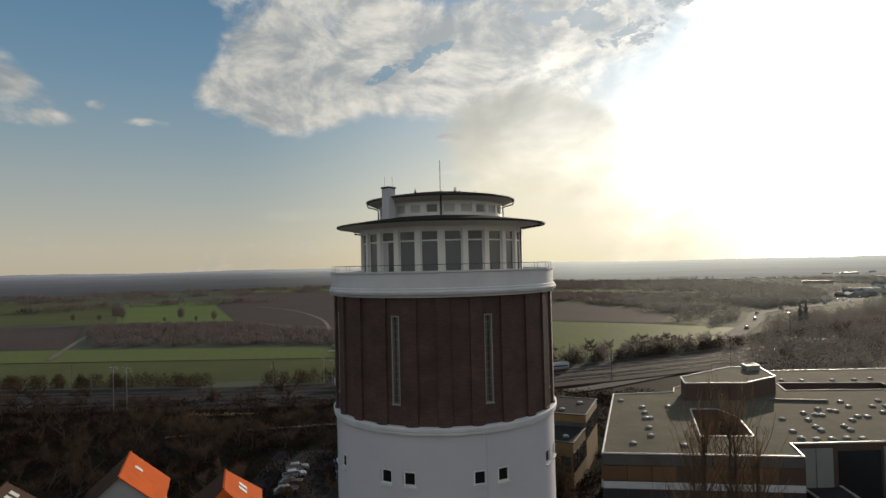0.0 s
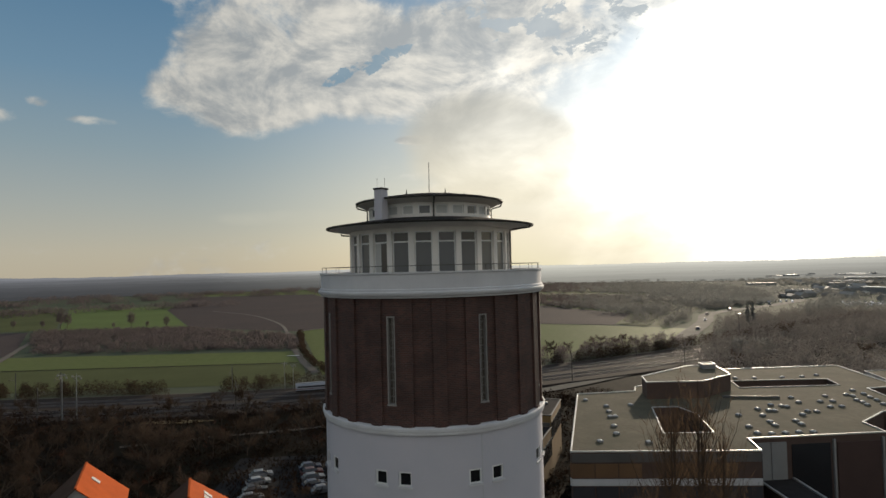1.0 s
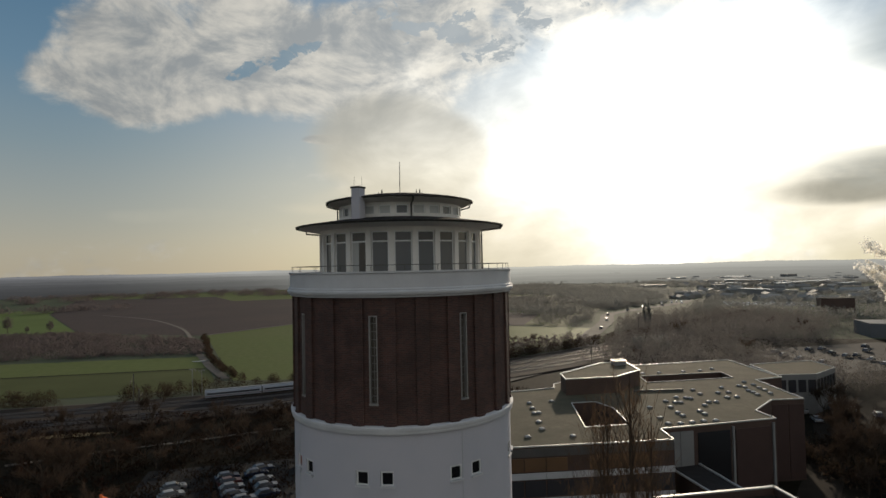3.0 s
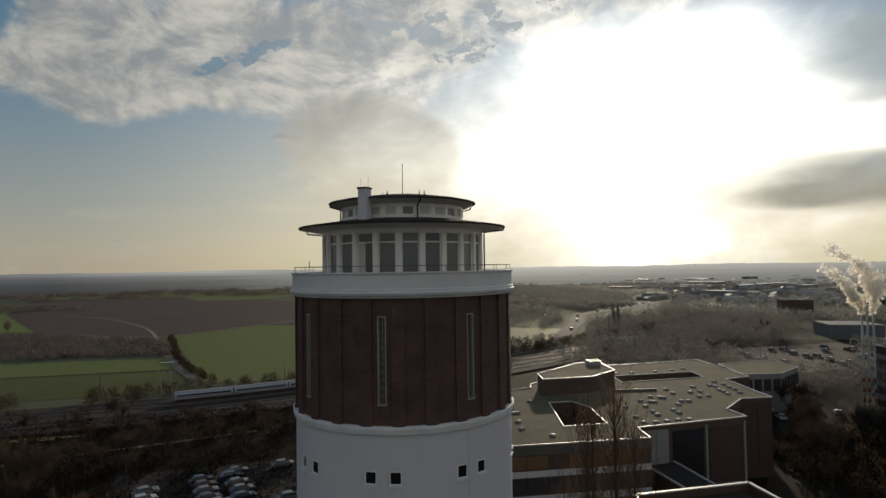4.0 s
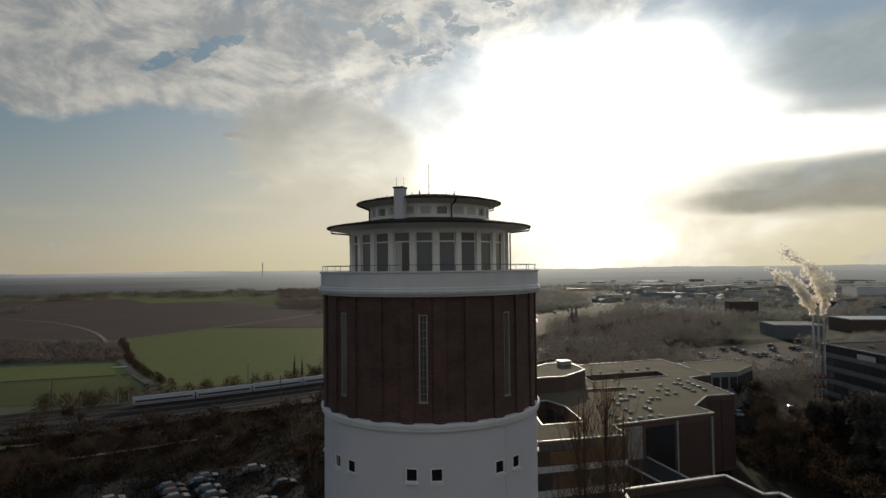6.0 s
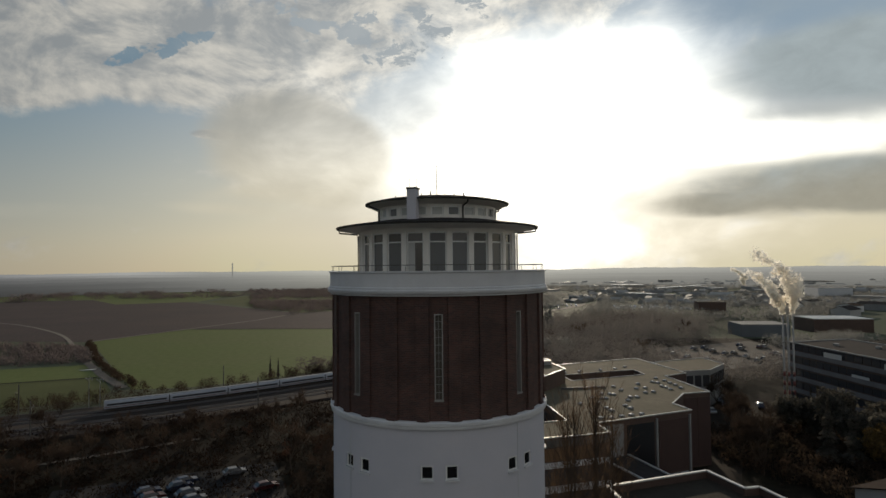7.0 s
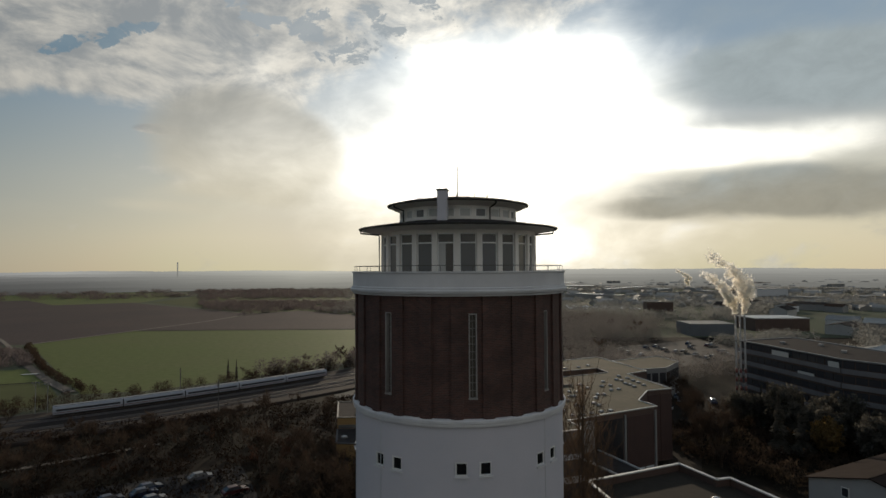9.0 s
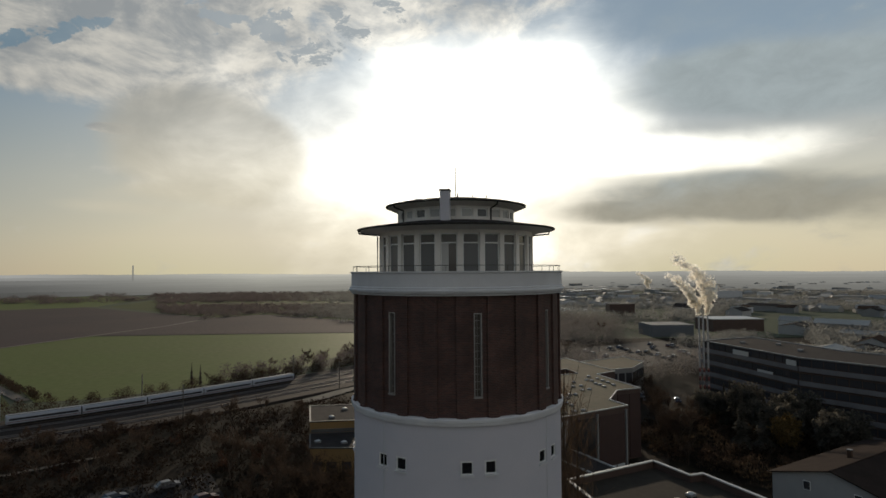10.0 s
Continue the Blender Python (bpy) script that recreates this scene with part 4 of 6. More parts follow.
def clear(p, grow):
    """Whether a rooflight at p keeps off the courts, the raised block and the roof's edge."""
    ring = [(p[0] + grow * math.cos(a), p[1] + grow * math.sin(a)) for a in (0, 1.57, 3.14, 4.71)]
    return all(inside(q, HALL) and not any(inside(q, lp) for lp in (COURT_A, COURT_B, OCTA)) for q in ring)


for x, y in SPOTS:
    if clear((x, y), 0.6):
        copy_thing(first, pose(x, y, 14.22, 0, 0, 10 + rs.uniform(-6, 6)))
# lower link roof and annexes
link = thing("link_building", "low dark link roof with pale edging beside the hall", "building")
LINK = [(46.4, 45.2), (51.5, 45.4), (49.5, 24), (45.2, 24)]
part("outer_wall", slab(LINK, 0, 8.4), BROWN, link)
part("roof", slab(LINK, 8.4, 8.5), SLATE, link)
edging(LINK, 8.5, link, 0.3, 0.25)
annex = thing("annex_building", "low flat-roofed annex with pale walls behind the hall", "building")
ANNEX = [(109, 92), (119, 90), (131, 96), (134, 107), (114, 107)]
part("outer_wall", slab(ANNEX, 0, 9.8), GREYCLAD, annex)
part("roof", slab(ANNEX, 9.8, 9.9), GRAVEL, annex)
edging(ANNEX, 9.9, annex)
wall_panels(ANNEX[0], ANNEX[1], 5.5, 8.6, 2.4, GLASS, annex, "window", 0.04, 0.6)
wall_panels(ANNEX[1], ANNEX[2], 5.5, 8.6, 2.4, GLASS, annex, "window", 0.04, 0.6)
ochre = thing("ochre_building", "stepped ochre rendered building with flat roofs behind the tower", "building")
OB = [(21, 66), (25.4, 75.2), (17.4, 78.6), (14.5, 70)]
OBACK = [(25.4, 75.2), (30.6, 87.4), (21.6, 91.4), (17.4, 78.6)]
part("outer_wall", slab(OB, 0, 8.2), OCHREWALL, ochre, "ochre rendered wall")
part("roof", slab(OB, 8.2, 8.35), SLATE, ochre)
part("upper_wall", slab(OBACK, 0, 10.4), OCHREWALL, ochre, "ochre rendered wall of the taller back wing")
part("upper_roof", slab(OBACK, 10.4, 10.55), SLATE, ochre)
wall_panels(OB[3], OB[0], 3.4, 6.0, 3.0, GLASS, ochre, "window", 0.04, 0.9)
wall_panels(OB[0], OB[1], 3.4, 6.6, 2.5, GLASS, ochre, "window", 0.04, 0.5)
wall_panels(OBACK[3], OBACK[0], 8.55, 9.2, 8.8, DARKCLAD, ochre, "window_band", 0.05, 0.4)
wall_panels(OBACK[0], OBACK[1], 6.0, 9.2, 2.6, GLASS, ochre, "window", 0.04, 0.6)
edging(OB, 8.35, ochre, 0.3, 0.16, DARKCLAD)
edging(OBACK, 10.55, ochre, 0.3, 0.16, DARKCLAD)
for x, y, z in ((20.6, 69.6, 8.35), (16.8, 72.6, 8.35), (22.0, 79.6, 10.55), (26.6, 84.4, 10.55)):
    copy_thing(first, pose(x, y, z) @ Matrix.Diagonal((1.3, 1.3, 1.3, 1)))
near = thing("near_flat_roof", "flat-roofed building with bright metal roof edging near the tower", "building")
NEAR = [(29.9, 22.8), (44, 22), (43.3, 16.1), (45.1, 15.7), (43.5, 6), (25, 8)]
part("outer_wall", slab(NEAR, 0, 13.2), BROWN, near)
part("roof", slab(NEAR, 13.2, 13.3), BITUMEN, near)
for i in range(6):
    (x0, y0), (x1, y1) = NEAR[i], NEAR[(i + 1) % 6]
    d = math.hypot(x1 - x0, y1 - y0)
    part("parapet", box((x0 + x1) / 2, (y0 + y1) / 2, 13.65, d + 0.1, 0.3, 0.9, None, math.degrees(math.atan2(y1 - y0, x1 - x0)), 0.03), BROWN, near)
edging(NEAR, 14.1, near, 0.42, 0.16)
for x, y in ((34.5, 13.2), (39.6, 13.4), (36.8, 13.0)):
    copy_thing(first, pose(x, y, 13.3) @ Matrix.Diagonal((1.25, 1.25, 1.25, 1)))


# ---- houses ----
def house(name, label, cx, cy, rz, length, width, eave, ridge, roof, wall, over=0.5, hip=0.0, windows=True):
    """A house with a pitched roof; its ridge runs along its own x."""
    h = thing(name, label, "house", "", pose(cx, cy, 0, 0, 0, rz))
    l, w = length / 2, width / 2
    bm = bmesh.new()
    rl = l - hip
    lo = [bm.verts.new((x, y, 0)) for x, y in ((-l, -w), (l, -w), (l, w), (-l, w))]
    hi = [bm.verts.new((x, y, eave)) for x, y in ((-l, -w), (l, -w), (l, w), (-l, w))]
    for i in range(4):
        bm.faces.new((lo[i], lo[(i + 1) % 4], hi[(i + 1) % 4], hi[i]))
    if not hip:
        for s, a, b in ((-1, 3, 0), (1, 1, 2)):
            t = bm.verts.new((s * l, 0, ridge - 0.05))
            bm.faces.new((hi[a], hi[b], t))
    part("wall", bm, wall, h)
    slope = (ridge - eave) / w
    drop = over * slope
    for s in (-1, 1):
        bm = bmesh.new()
        a = [(-l - over, s * (w + over), eave - drop), (l + over, s * (w + over), eave - drop), (rl + (0 if hip else over), 0, ridge), (-rl - (0 if hip else over), 0, ridge)]
        top = [bm.verts.new(Vector(q) + Vector((0, 0, 0.16))) for q in a]
        bot = [bm.verts.new(q) for q in a]
        bm.faces.new(top)
        bm.faces.new(bot[::-1])
        for i in range(4):
            bm.faces.new((top[i], bot[i], bot[(i + 1) % 4], top[(i + 1) % 4]))
        bmesh.ops.recalc_face_normals(bm, faces=bm.faces)
        ob = part("roof", bm, roof, h)
    if hip:
        for s in (-1, 1):
            bm = bmesh.new()
            a = [(s * (l + over), -w - over, eave - drop), (s * (l + over), w + over, eave - drop), (s * rl, 0, ridge)]
            top = [bm.verts.new(Vector(q) + Vector((0, 0, 0.16))) for q in a]
            bot = [bm.verts.new(q) for q in a]
            bm.faces.new(top)
            bm.faces.new(bot[::-1])
            for i in range(3):
                bm.faces.new((top[i], bot[i], bot[(i + 1) % 3], top[(i + 1) % 3]))
            bmesh.ops.recalc_face_normals(bm, faces=bm.faces)
            part("roof", bm, roof, h)
    part("ridge_tiles", box(0, 0, ridge + 0.17, 2 * rl + (0 if hip else 2 * over), 0.32, 0.14, None, 0, 0.04), roof, h)
    if windows:
        for s in (-1, 1):
            for x in (-0.3 * length, 0.0, 0.3 * length):
                win = thing("window", "", "", "", None)
                win.parent = h
                part("frame", box(x, s * (w + 0.02), eave - 1.5, 1.3, 0.1, 1.4, None, 0, 0.02), FRAME, win)
                part("pane", box(x, s * (w + 0.05), eave - 1.5, 1.1, 0.1, 1.2), GLASS, win)
            for y in (-0.2 * width, 0.2 * width):
                win = thing("window", "", "", "", None)
                win.parent = h
                part("frame", box(s * (l + 0.02), y, eave - 0.6, 0.1, 1.1, 1.4, None, 0, 0.02), FRAME, win)
                part("pane", box(s * (l + 0.05), y, eave - 0.6, 0.1, 0.9, 1.2), GLASS, win)
    return h


def roof_extras(h, eave, ridge, width, chimneys=(), lights=()):
    """Chimney stacks and roof windows on a pitched roof: x along the ridge, y across."""
    k = (ridge - eave) / (width / 2)
    for x, y in chimneys:
        c = thing("chimney", "", "")
        c.parent = h
        z = ridge - k * abs(y)
        part("shaft", box(x, y, z + 0.5, 0.6, 0.6, 1.8, None, 0, 0.03), OLDTILE, c)
        part("cap", box(x, y, z + 1.44, 0.72, 0.72, 0.1, None, 0, 0.02), GREYCLAD, c)
    for x, y in lights:
        z = ridge - k * abs(y) + 0.2
        a = math.degrees(math.atan(k)) * (-1 if y > 0 else 1)
        bm = bmesh.new()
        bmesh.ops.create_cube(bm, size=1, matrix=pose(x, y, z, a) @ Matrix.Diagonal((0.9, 1.3, 0.1, 1)))
        part("roof_window", bm, LIGHTPANE, h, "grey roof window")


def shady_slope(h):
    """Shade put into the colour of the slope facing its own +y, as brown tiles."""
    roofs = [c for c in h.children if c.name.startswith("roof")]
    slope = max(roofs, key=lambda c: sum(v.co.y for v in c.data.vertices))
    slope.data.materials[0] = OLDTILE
    slope["label"] = "tiled slope coloured dark for its shaded side"


h = house("house", "white house with a bright orange tiled roof", -45.9, 50.7, 111.3, 10.6, 9.8, 7.2, 11.6, TILE, HOUSEWALL)
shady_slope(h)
roof_extras(h, 7.2, 11.6, 9.8, (), ((1.2, -1.6),))
h = house("house", "house with a weathered orange tiled roof", -29.3, 44.3, 108.4, 11.6, 8.4, 7.6, 11.4, TILE, HOUSEWALL, 0.5, 2.2)
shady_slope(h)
roof_extras(h, 7.6, 11.4, 8.4, (), ((2.0, -2.2), (0.6, -2.2)))
h = house("house", "old house with a dull brown tiled roof", -58.0, 41.0, 108, 12, 9.4, 7.0, 10.6, OLDTILE, HOUSEWALL)
roof_extras(h, 7.0, 10.6, 9.4, ((-2, 1),), ((4.4, -1.5), (2.8, -1.5)))
DARKTILE = mat("dark_brown_tile", (0.042, 0.031, 0.026), 0.97, vary=0.35, grain=4, patch=0.4, spec=0.02)
h = house("house", "white house with a low brown gabled roof", 91.5, 16.05, 0, 31, 17.6, 6.2, 8.64, DARKTILE, HOUSEWALL, 0.5)
roof_extras(h, 6.2, 8.64, 17.6, ((-4, 2.6),), ())

# ---- offices, stacks, works ----
BANDGREY = mat("weathered_concrete", (0.165, 0.16, 0.168), 0.85, vary=0.3, patch=0.3)
office = thing("office_block", "long dark office block with pale balcony bands", "building")
OFF = [(138, 80), (126, 46), (128.5, 8), (150, 8), (147, 46), (158, 77)]
part("outer_wall", slab(OFF, 0, 17.3), BROWN, office, "dark brown walls")
part("roof", slab(OFF, 17.3, 17.6), SLATE, office, "dark flat roof")
edging(OFF, 17.6, office, 0.5, 0.3, GREYCLAD)
for p, q in ((OFF[0], OFF[1]), (OFF[1], OFF[2])):
    for lv in range(5):
        z = 1.4 + 3.3 * lv
        wall_panels(p, q, z, z + 1.1, 60, BANDGREY, office, "balcony_band", 0.7, 0.02, (), "pale balcony band")
        wall_panels(p, q, z + 1.2, z + 2.7, 2.6, GLASS, office, "window", 0.05, 0.25)
wall_panels((133.4, 67), (131.4, 61.3), 15.3, 16.9, 7, LIGHTPANE, office, "awning", 0.6, 0.1, (), "pale awning")
wall_panels((127.2, 49.4), (126.3, 46.5), 15.0, 16.9, 7, LIGHTPANE, office, "awning", 0.6, 0.1)
wall_panels((130.5, 58.5), (128.6, 53.4), 11.6, 13.0, 7, LIGHTPANE, office, "awning", 0.6, 0.1)
for x, y in ((142, 70), (138, 52), (140, 30), (146, 62), (136, 20)):
    part("roof_vent", box(x, y, 17.9, 1.2, 1.2, 0.6, None, 20, 0.05), GREYCLAD, office)
part("stair_tower", slab([(128.4, 8), (150, 8), (150.5, 0), (129, 0)], 0, 18.4), mat("dark_red_cladding", (0.10, 0.03, 0.025), 0.7), office, "dark red end block")
FLUESTEEL = mat("dull_flue_steel", (0.30, 0.30, 0.30), 0.6, 0.2, vary=0.25, grain=2, patch=0.4)
ground_stack = thing("flue_stacks", "three tall slim steel flues banded red and white", "chimney")
for i, (x, y) in enumerate(((118.9, 67.6), (119.5, 66.8), (120.2, 66.0))):
    fl = thing("flue", "", "")
    fl.parent = ground_stack
    part("pipe", tube([(x, y, 0), (x, y, 26.8)], 0.23, 10), FLUESTEEL, fl, "slim dull steel flue pipe", True)
    for k in range(6):
        part("band", tube([(x, y, 1 + 2.2 * k), (x, y, 2.1 + 2.2 * k)], 0.27, 10), RED, fl, "dull red painted band", True)
    part("platform", tube([(x, y, 20.0), (x, y, 20.12)], 0.45, 8), METAL, fl)


def steam(name, label, base, height, drift, r0, r1, seed, n=9000, size=0.3):
    """A still plume of steam: thousands of tiny flecks in curling billows that thin out upwards."""
    rg = np.random.default_rng(seed)
    m = 46
    t = (np.arange(m) + rg.random(m)) / m
    ph = rg.uniform(0, 6, 4)
    wide = r0 + (r1 - r0) * np.clip(t * 2.4, 0, 1)
    cx = base[0] + drift[0] * t ** 1.3 + r1 * t * 1.5 * np.sin(ph[0] + 6 * t) + rg.normal(0, 0.5, m) * wide
    cy = base[1] + drift[1] * t ** 1.3 + r1 * t * 1.5 * np.cos(ph[1] + 5 * t) + rg.normal(0, 0.5, m) * wide
    cz = base[2] + height * t
    weight = np.clip(1.25 - t, 0.05, 1) ** 1.3 * wide ** 1.5
    pick = rg.choice(m, n, p=weight / weight.sum())
    d = rg.normal(0, 1, (n, 3))
    d /= np.linalg.norm(d, axis=1)[:, None]
    p = np.stack([cx, cy, cz], 1)[pick] + d * (wide[pick] * rg.uniform(0, 1, n) ** 0.6 * 0.72)[:, None]
    p[:, 2] = np.maximum(p[:, 2], base[2])
    a, b = rg.normal(0, 1, (n, 3)), rg.normal(0, 1, (n, 3))
    s = size * rg.uniform(0.4, 1.0, n)[:, None]
    v = np.stack([p - a * s * 0.5, p + a * s * 0.5, p + b * s], 1).reshape(-1, 3)
    return tagged(mesh_object(name, v.tolist(), np.arange(3 * n).reshape(-1, 3).tolist(), STEAM), label, "steam", "", "stuff")


steam("steam_plume", "white steam drifting from a slim steel flue", (118.9, 67.6, 26.9), 10.5, (-4.4, 3.6), 0.4, 1.5, 5, 5200, 0.30)
steam("steam_plume", "thick white steam billowing from a slim steel flue", (120.2, 66.0, 26.9), 15.5, (-2.6, 2.4), 0.5, 2.0, 8, 8200, 0.31)
steam("steam_plume", "thin white steam over the distant works", (700, 560, 12), 24, (-8, 6), 1.2, 3.4, 3, 4000, 1.0)


def shed(name, label, poly, z, wall, roof):
    s = thing(name, label, "building")
    part("wall", slab(poly, 0, z), wall, s)
    part("roof", slab([(x + (x - poly[0][0]) * 0.01, y) for x, y in poly], z + 0.01, z + 0.5), roof, s)
    return s


BLUE = mat("blue_cladding", (0.10, 0.112, 0.128), 0.6, patch=0.1)
shed("works_hall", "blue-grey clad industrial hall with a pale roof", [(262, 199), (284, 187), (294, 205), (272, 217)], 6.4, BLUE, DULLROOF)
shed("works_hall", "long industrial hall with a bright metal roof", [(316, 196), (344, 180), (354, 200), (326, 216)], 7.5, BROWN, ZINC)
shed("works_hall", "dark tall block among trees", [(356, 318), (374, 307), (380, 317), (362, 328)], 10, BROWN, SLATE)
shed("works_hall", "long low hall with a shining metal roof", [(672, 812), (716, 778), (726, 792), (682, 826)], 7, GREYCLAD, ZINC)
shed("works_hall", "very long low hall with a shining metal roof", [(634, 658), (792, 722), (798, 736), (640, 672)], 6, GREYCLAD, ZINC)
shed("works_hall", "tall pale hall beyond the works quarter", [(632, 408), (662, 389), (684, 420), (654, 440)], 13, PALE, DULLROOF)
rw = random.Random(21)
for i in range(84):
    a = radians(rw.uniform(33, 78))
    d = rw.uniform(700, 1500)
    x, y = d * math.sin(a), d * math.cos(a)
    if abs(a - radians(52)) < 0.06 and d < 420:
        continue
    l, w, t = rw.uniform(12, 46), rw.uniform(9, 20), rw.uniform(0, 180)
    c, s = math.cos(radians(t)), math.sin(radians(t))
    poly = [(x + c * u - s * v, y + s * u + c * v) for u, v in ((-l / 2, -w / 2), (l / 2, -w / 2), (l / 2, w / 2), (-l / 2, w / 2))]
    shed("works_hall", rw.choice(["grey industrial shed with a pale metal roof", "low industrial hall with a flat grey roof"]), poly, rw.uniform(3.5, 7.0), rw.choice([GREYCLAD, GREYCLAD, PALE]), rw.choice([DULLROOF, DULLROOF, DULLROOF, DULLROOF, ZINC, GRAVEL, SLATE]))
for i in range(44):
    a, d = radians(rw.uniform(55, 82)), 215 + 420 * rw.random()
    x, y = d * math.sin(a), d * math.cos(a)
    if x < 172 or inside((x, y), [(238, 120), (345, 120), (345, 225), (238, 225)]) or (x < 262 and 118 < y < 198):
        continue
    l, w, e = rw.uniform(12, 30), rw.uniform(9, 15), rw.uniform(4.0, 6.5)
    house("house", rw.choice(["low grey-roofed house in the works quarter", "long low workshop with a grey pitched roof"]), x, y, rw.choice([8, 12, 98, 102]), l, w, e, e + rw.uniform(1.2, 3.0), rw.choice([DULLROOF, DULLROOF, OLDTILE, SLATE]), rw.choice([GREYCLAD, PALE, HOUSEWALL]), 0.4, 0.0, False)
tv, tf = [], []
for i in range(900):
    a, d = radians(rw.uniform(36, 84)), 600 + 1400 * rw.random() ** 1.2
    x, y, l, w, t, h = d * math.sin(a), d * math.cos(a), rw.uniform(4, 10), rw.uniform(3, 5.5), rw.uniform(0, 3.1), rw.uniform(1.8, 3.6)
    c, s, k = math.cos(t), math.sin(t), len(tv)
    for z in (0, h):
        tv += [(x + c * u - s * v, y + s * u + c * v, z) for u, v in ((-l, -w), (l, -w), (l, w), (-l, w))]
    tv += [(x - c * l, y - s * l, h + w * 0.5), (x + c * l, y + s * l, h + w * 0.5)]
    for e in range(4):
        tf.append((k + e, k + (e + 1) % 4, k + 4 + (e + 1) % 4, k + 4 + e))
    tf += [(k + 4, k + 5, k + 9, k + 8), (k + 6, k + 7, k + 8, k + 9), (k + 5, k + 6, k + 9), (k + 7, k + 4, k + 8)]
tagged(mesh_object("distant_town", tv, tf, TOWN), "small grey roofs of a distant town among trees", "buildings", "", "stuff")
part_mast = thing("radio_mast", "tall thin radio mast far off on the plain", "mast")
# haze is put into the mast's colour as a faint emission
part("mast_shaft", tube([(130, 2600, 0), (130, 2600, 72)], 2.6, 6), glow_mat("far_mast", (0.12, 0.12, 0.12), (0.30, 0.30, 0.27), 0.6), part_mast)

# ---- the train ----
DIST = [0.0]
TR = [Vector((*p, 0)) for p in beside(LINE, 0)]
for a, b in zip(TR, TR[1:]):
    DIST.append(DIST[-1] + (b - a).length)


def on_line(s):
    i = max(0, min(len(DIST) - 2, next((k for k, d in enumerate(DIST) if d > s), len(DIST) - 1) - 1))
    t = (s - DIST[i]) / (DIST[i + 1] - DIST[i])
    return TR[i].lerp(TR[i + 1], t)


def coach_mesh(length, seg=1):
    """A coach body with rounded shoulders, along its own x."""
    bm = bmesh.new()
    prof = [(-1.42, 0.85), (-1.48, 1.6), (-1.45, 2.9), (-1.25, 3.6), (-0.8, 3.95), (0, 4.05), (0.8, 3.95), (1.25, 3.6), (1.45, 2.9), (1.48, 1.6), (1.42, 0.85)]
    ends = [[bm.verts.new((x, y, z)) for y, z in prof] for x in (-length / 2, length / 2)]
    for i in range(len(prof) - 1):
        bm.faces.new((ends[0][i], ends[0][i + 1], ends[1][i + 1], ends[1][i]))
    bm.faces.new(ends[0][::-1])
    bm.faces.new(ends[1])
    bm.faces.new((ends[0][0], ends[1][0], ends[1][-1], ends[0][-1]))
    bmesh.ops.recalc_face_normals(bm, faces=bm.faces)
    return bm


train = thing("train", "long white passenger train with dark window band on the railway", "train")
START = next(d for d, p in zip(DIST, TR) if p.x > -38)
for k in range(5):
    s = START + 16.4 * k + 8.2
    a, b = on_line(s - 6), on_line(s + 6)
    m = pose((a.x + b.x) / 2, (a.y + b.y) / 2, 0.70, 0, 0, math.degrees(math.atan2(b.y - a.y, b.x - a.x)))
    co = thing("coach", "", "", "", m @ Matrix.Diagonal((0.62, 0.8, 0.66, 1)))
    co.parent = train
    part("body", coach_mesh(26.0), TRAINWHITE, co, "white coach body")
    part("roof", box(0, 0, 3.98, 25.4, 1.9, 0.2, None, 0, 0.05), TRAINROOF, co)
    for sd in (-1, 1):
        part("window_band", box(0, sd * 1.475, 2.42, 24.0, 0.05, 0.75), GLASS, co, "dark window band")
        part("stripe", box(0, sd * 1.475, 1.45, 25.9, 0.05, 0.22), RED, co, "thin red stripe")
    part("skirt", box(0, 0, 0.62, 24.5, 2.5, 0.55), METAL, co)
    for x in (-9.3, 9.3):
        part("bogie", box(x, 0, 0.3, 3.4, 2.2, 0.55, None, 0, 0.06), METAL, co)
    part("gangway", box(13.2, 0, 2.2, 0.8, 2.3, 2.8), TYRE, co)


# ---- masts along the railway ----
MASTGREY = mat("weathered_mast_steel", (0.11, 0.10, 0.09), 0.7, 0.2, vary=0.3)


def line_mast(x, y, h=9.0, arm=1):
    m = thing("catenary_mast", "grey steel railway catenary mast with arm", "mast", "railway masts", pose(x, y, 0.1))
    part("pole", tube([(0, 0, 0), (0, 0, h)], 0.14, 6), MASTGREY, m)
    part("arm", tube([(0, 0, h - 2.2), (0, -3.2 * arm, h - 1.6)], 0.05, 5), MASTGREY, m)
    part("stay", tube([(0, 0, h - 0.6), (0, -3.0 * arm, h - 1.6)], 0.03, 4), MASTGREY, m)
    part("insulator", tube([(0, -3.0 * arm, h - 2.6), (0, -3.0 * arm, h - 1.6)], 0.06, 5), MASTGREY, m)
    return m


lm = line_mast(-122, 157.6)
for s in range(-340, 240, 52):
    p = on_line(DIST[30] + s)
    copy_thing(lm, pose(p.x, p.y + 4.3, 0.1))
    copy_thing(lm, pose(p.x + 8, p.y - 20.5, 0.1, 0, 0, 180))


def lamp_cluster(x, y, label):
    """A railway yard lamp mast with a crown of floodlights."""
    m = thing("floodlight_mast", label, "lamp mast", "yard lamps", pose(x, y, 0.1))
    part("pole", tube([(0, 0, 0), (0, 0, 13)], 0.16, 6, None, 0.6), ZINC, m)
    for k in range(5):
        part("lamp_head", box((k - 2) * 0.55, 0.1, 12.4 - 0.7 * (k % 3), 0.3, 0.26, 0.6, None, 0, 0.04), GREYCLAD, m)
    part("crossbar", tube([(-1.3, 0, 12.4), (1.3, 0, 12.4)], 0.06, 5), ZINC, m)
    return m


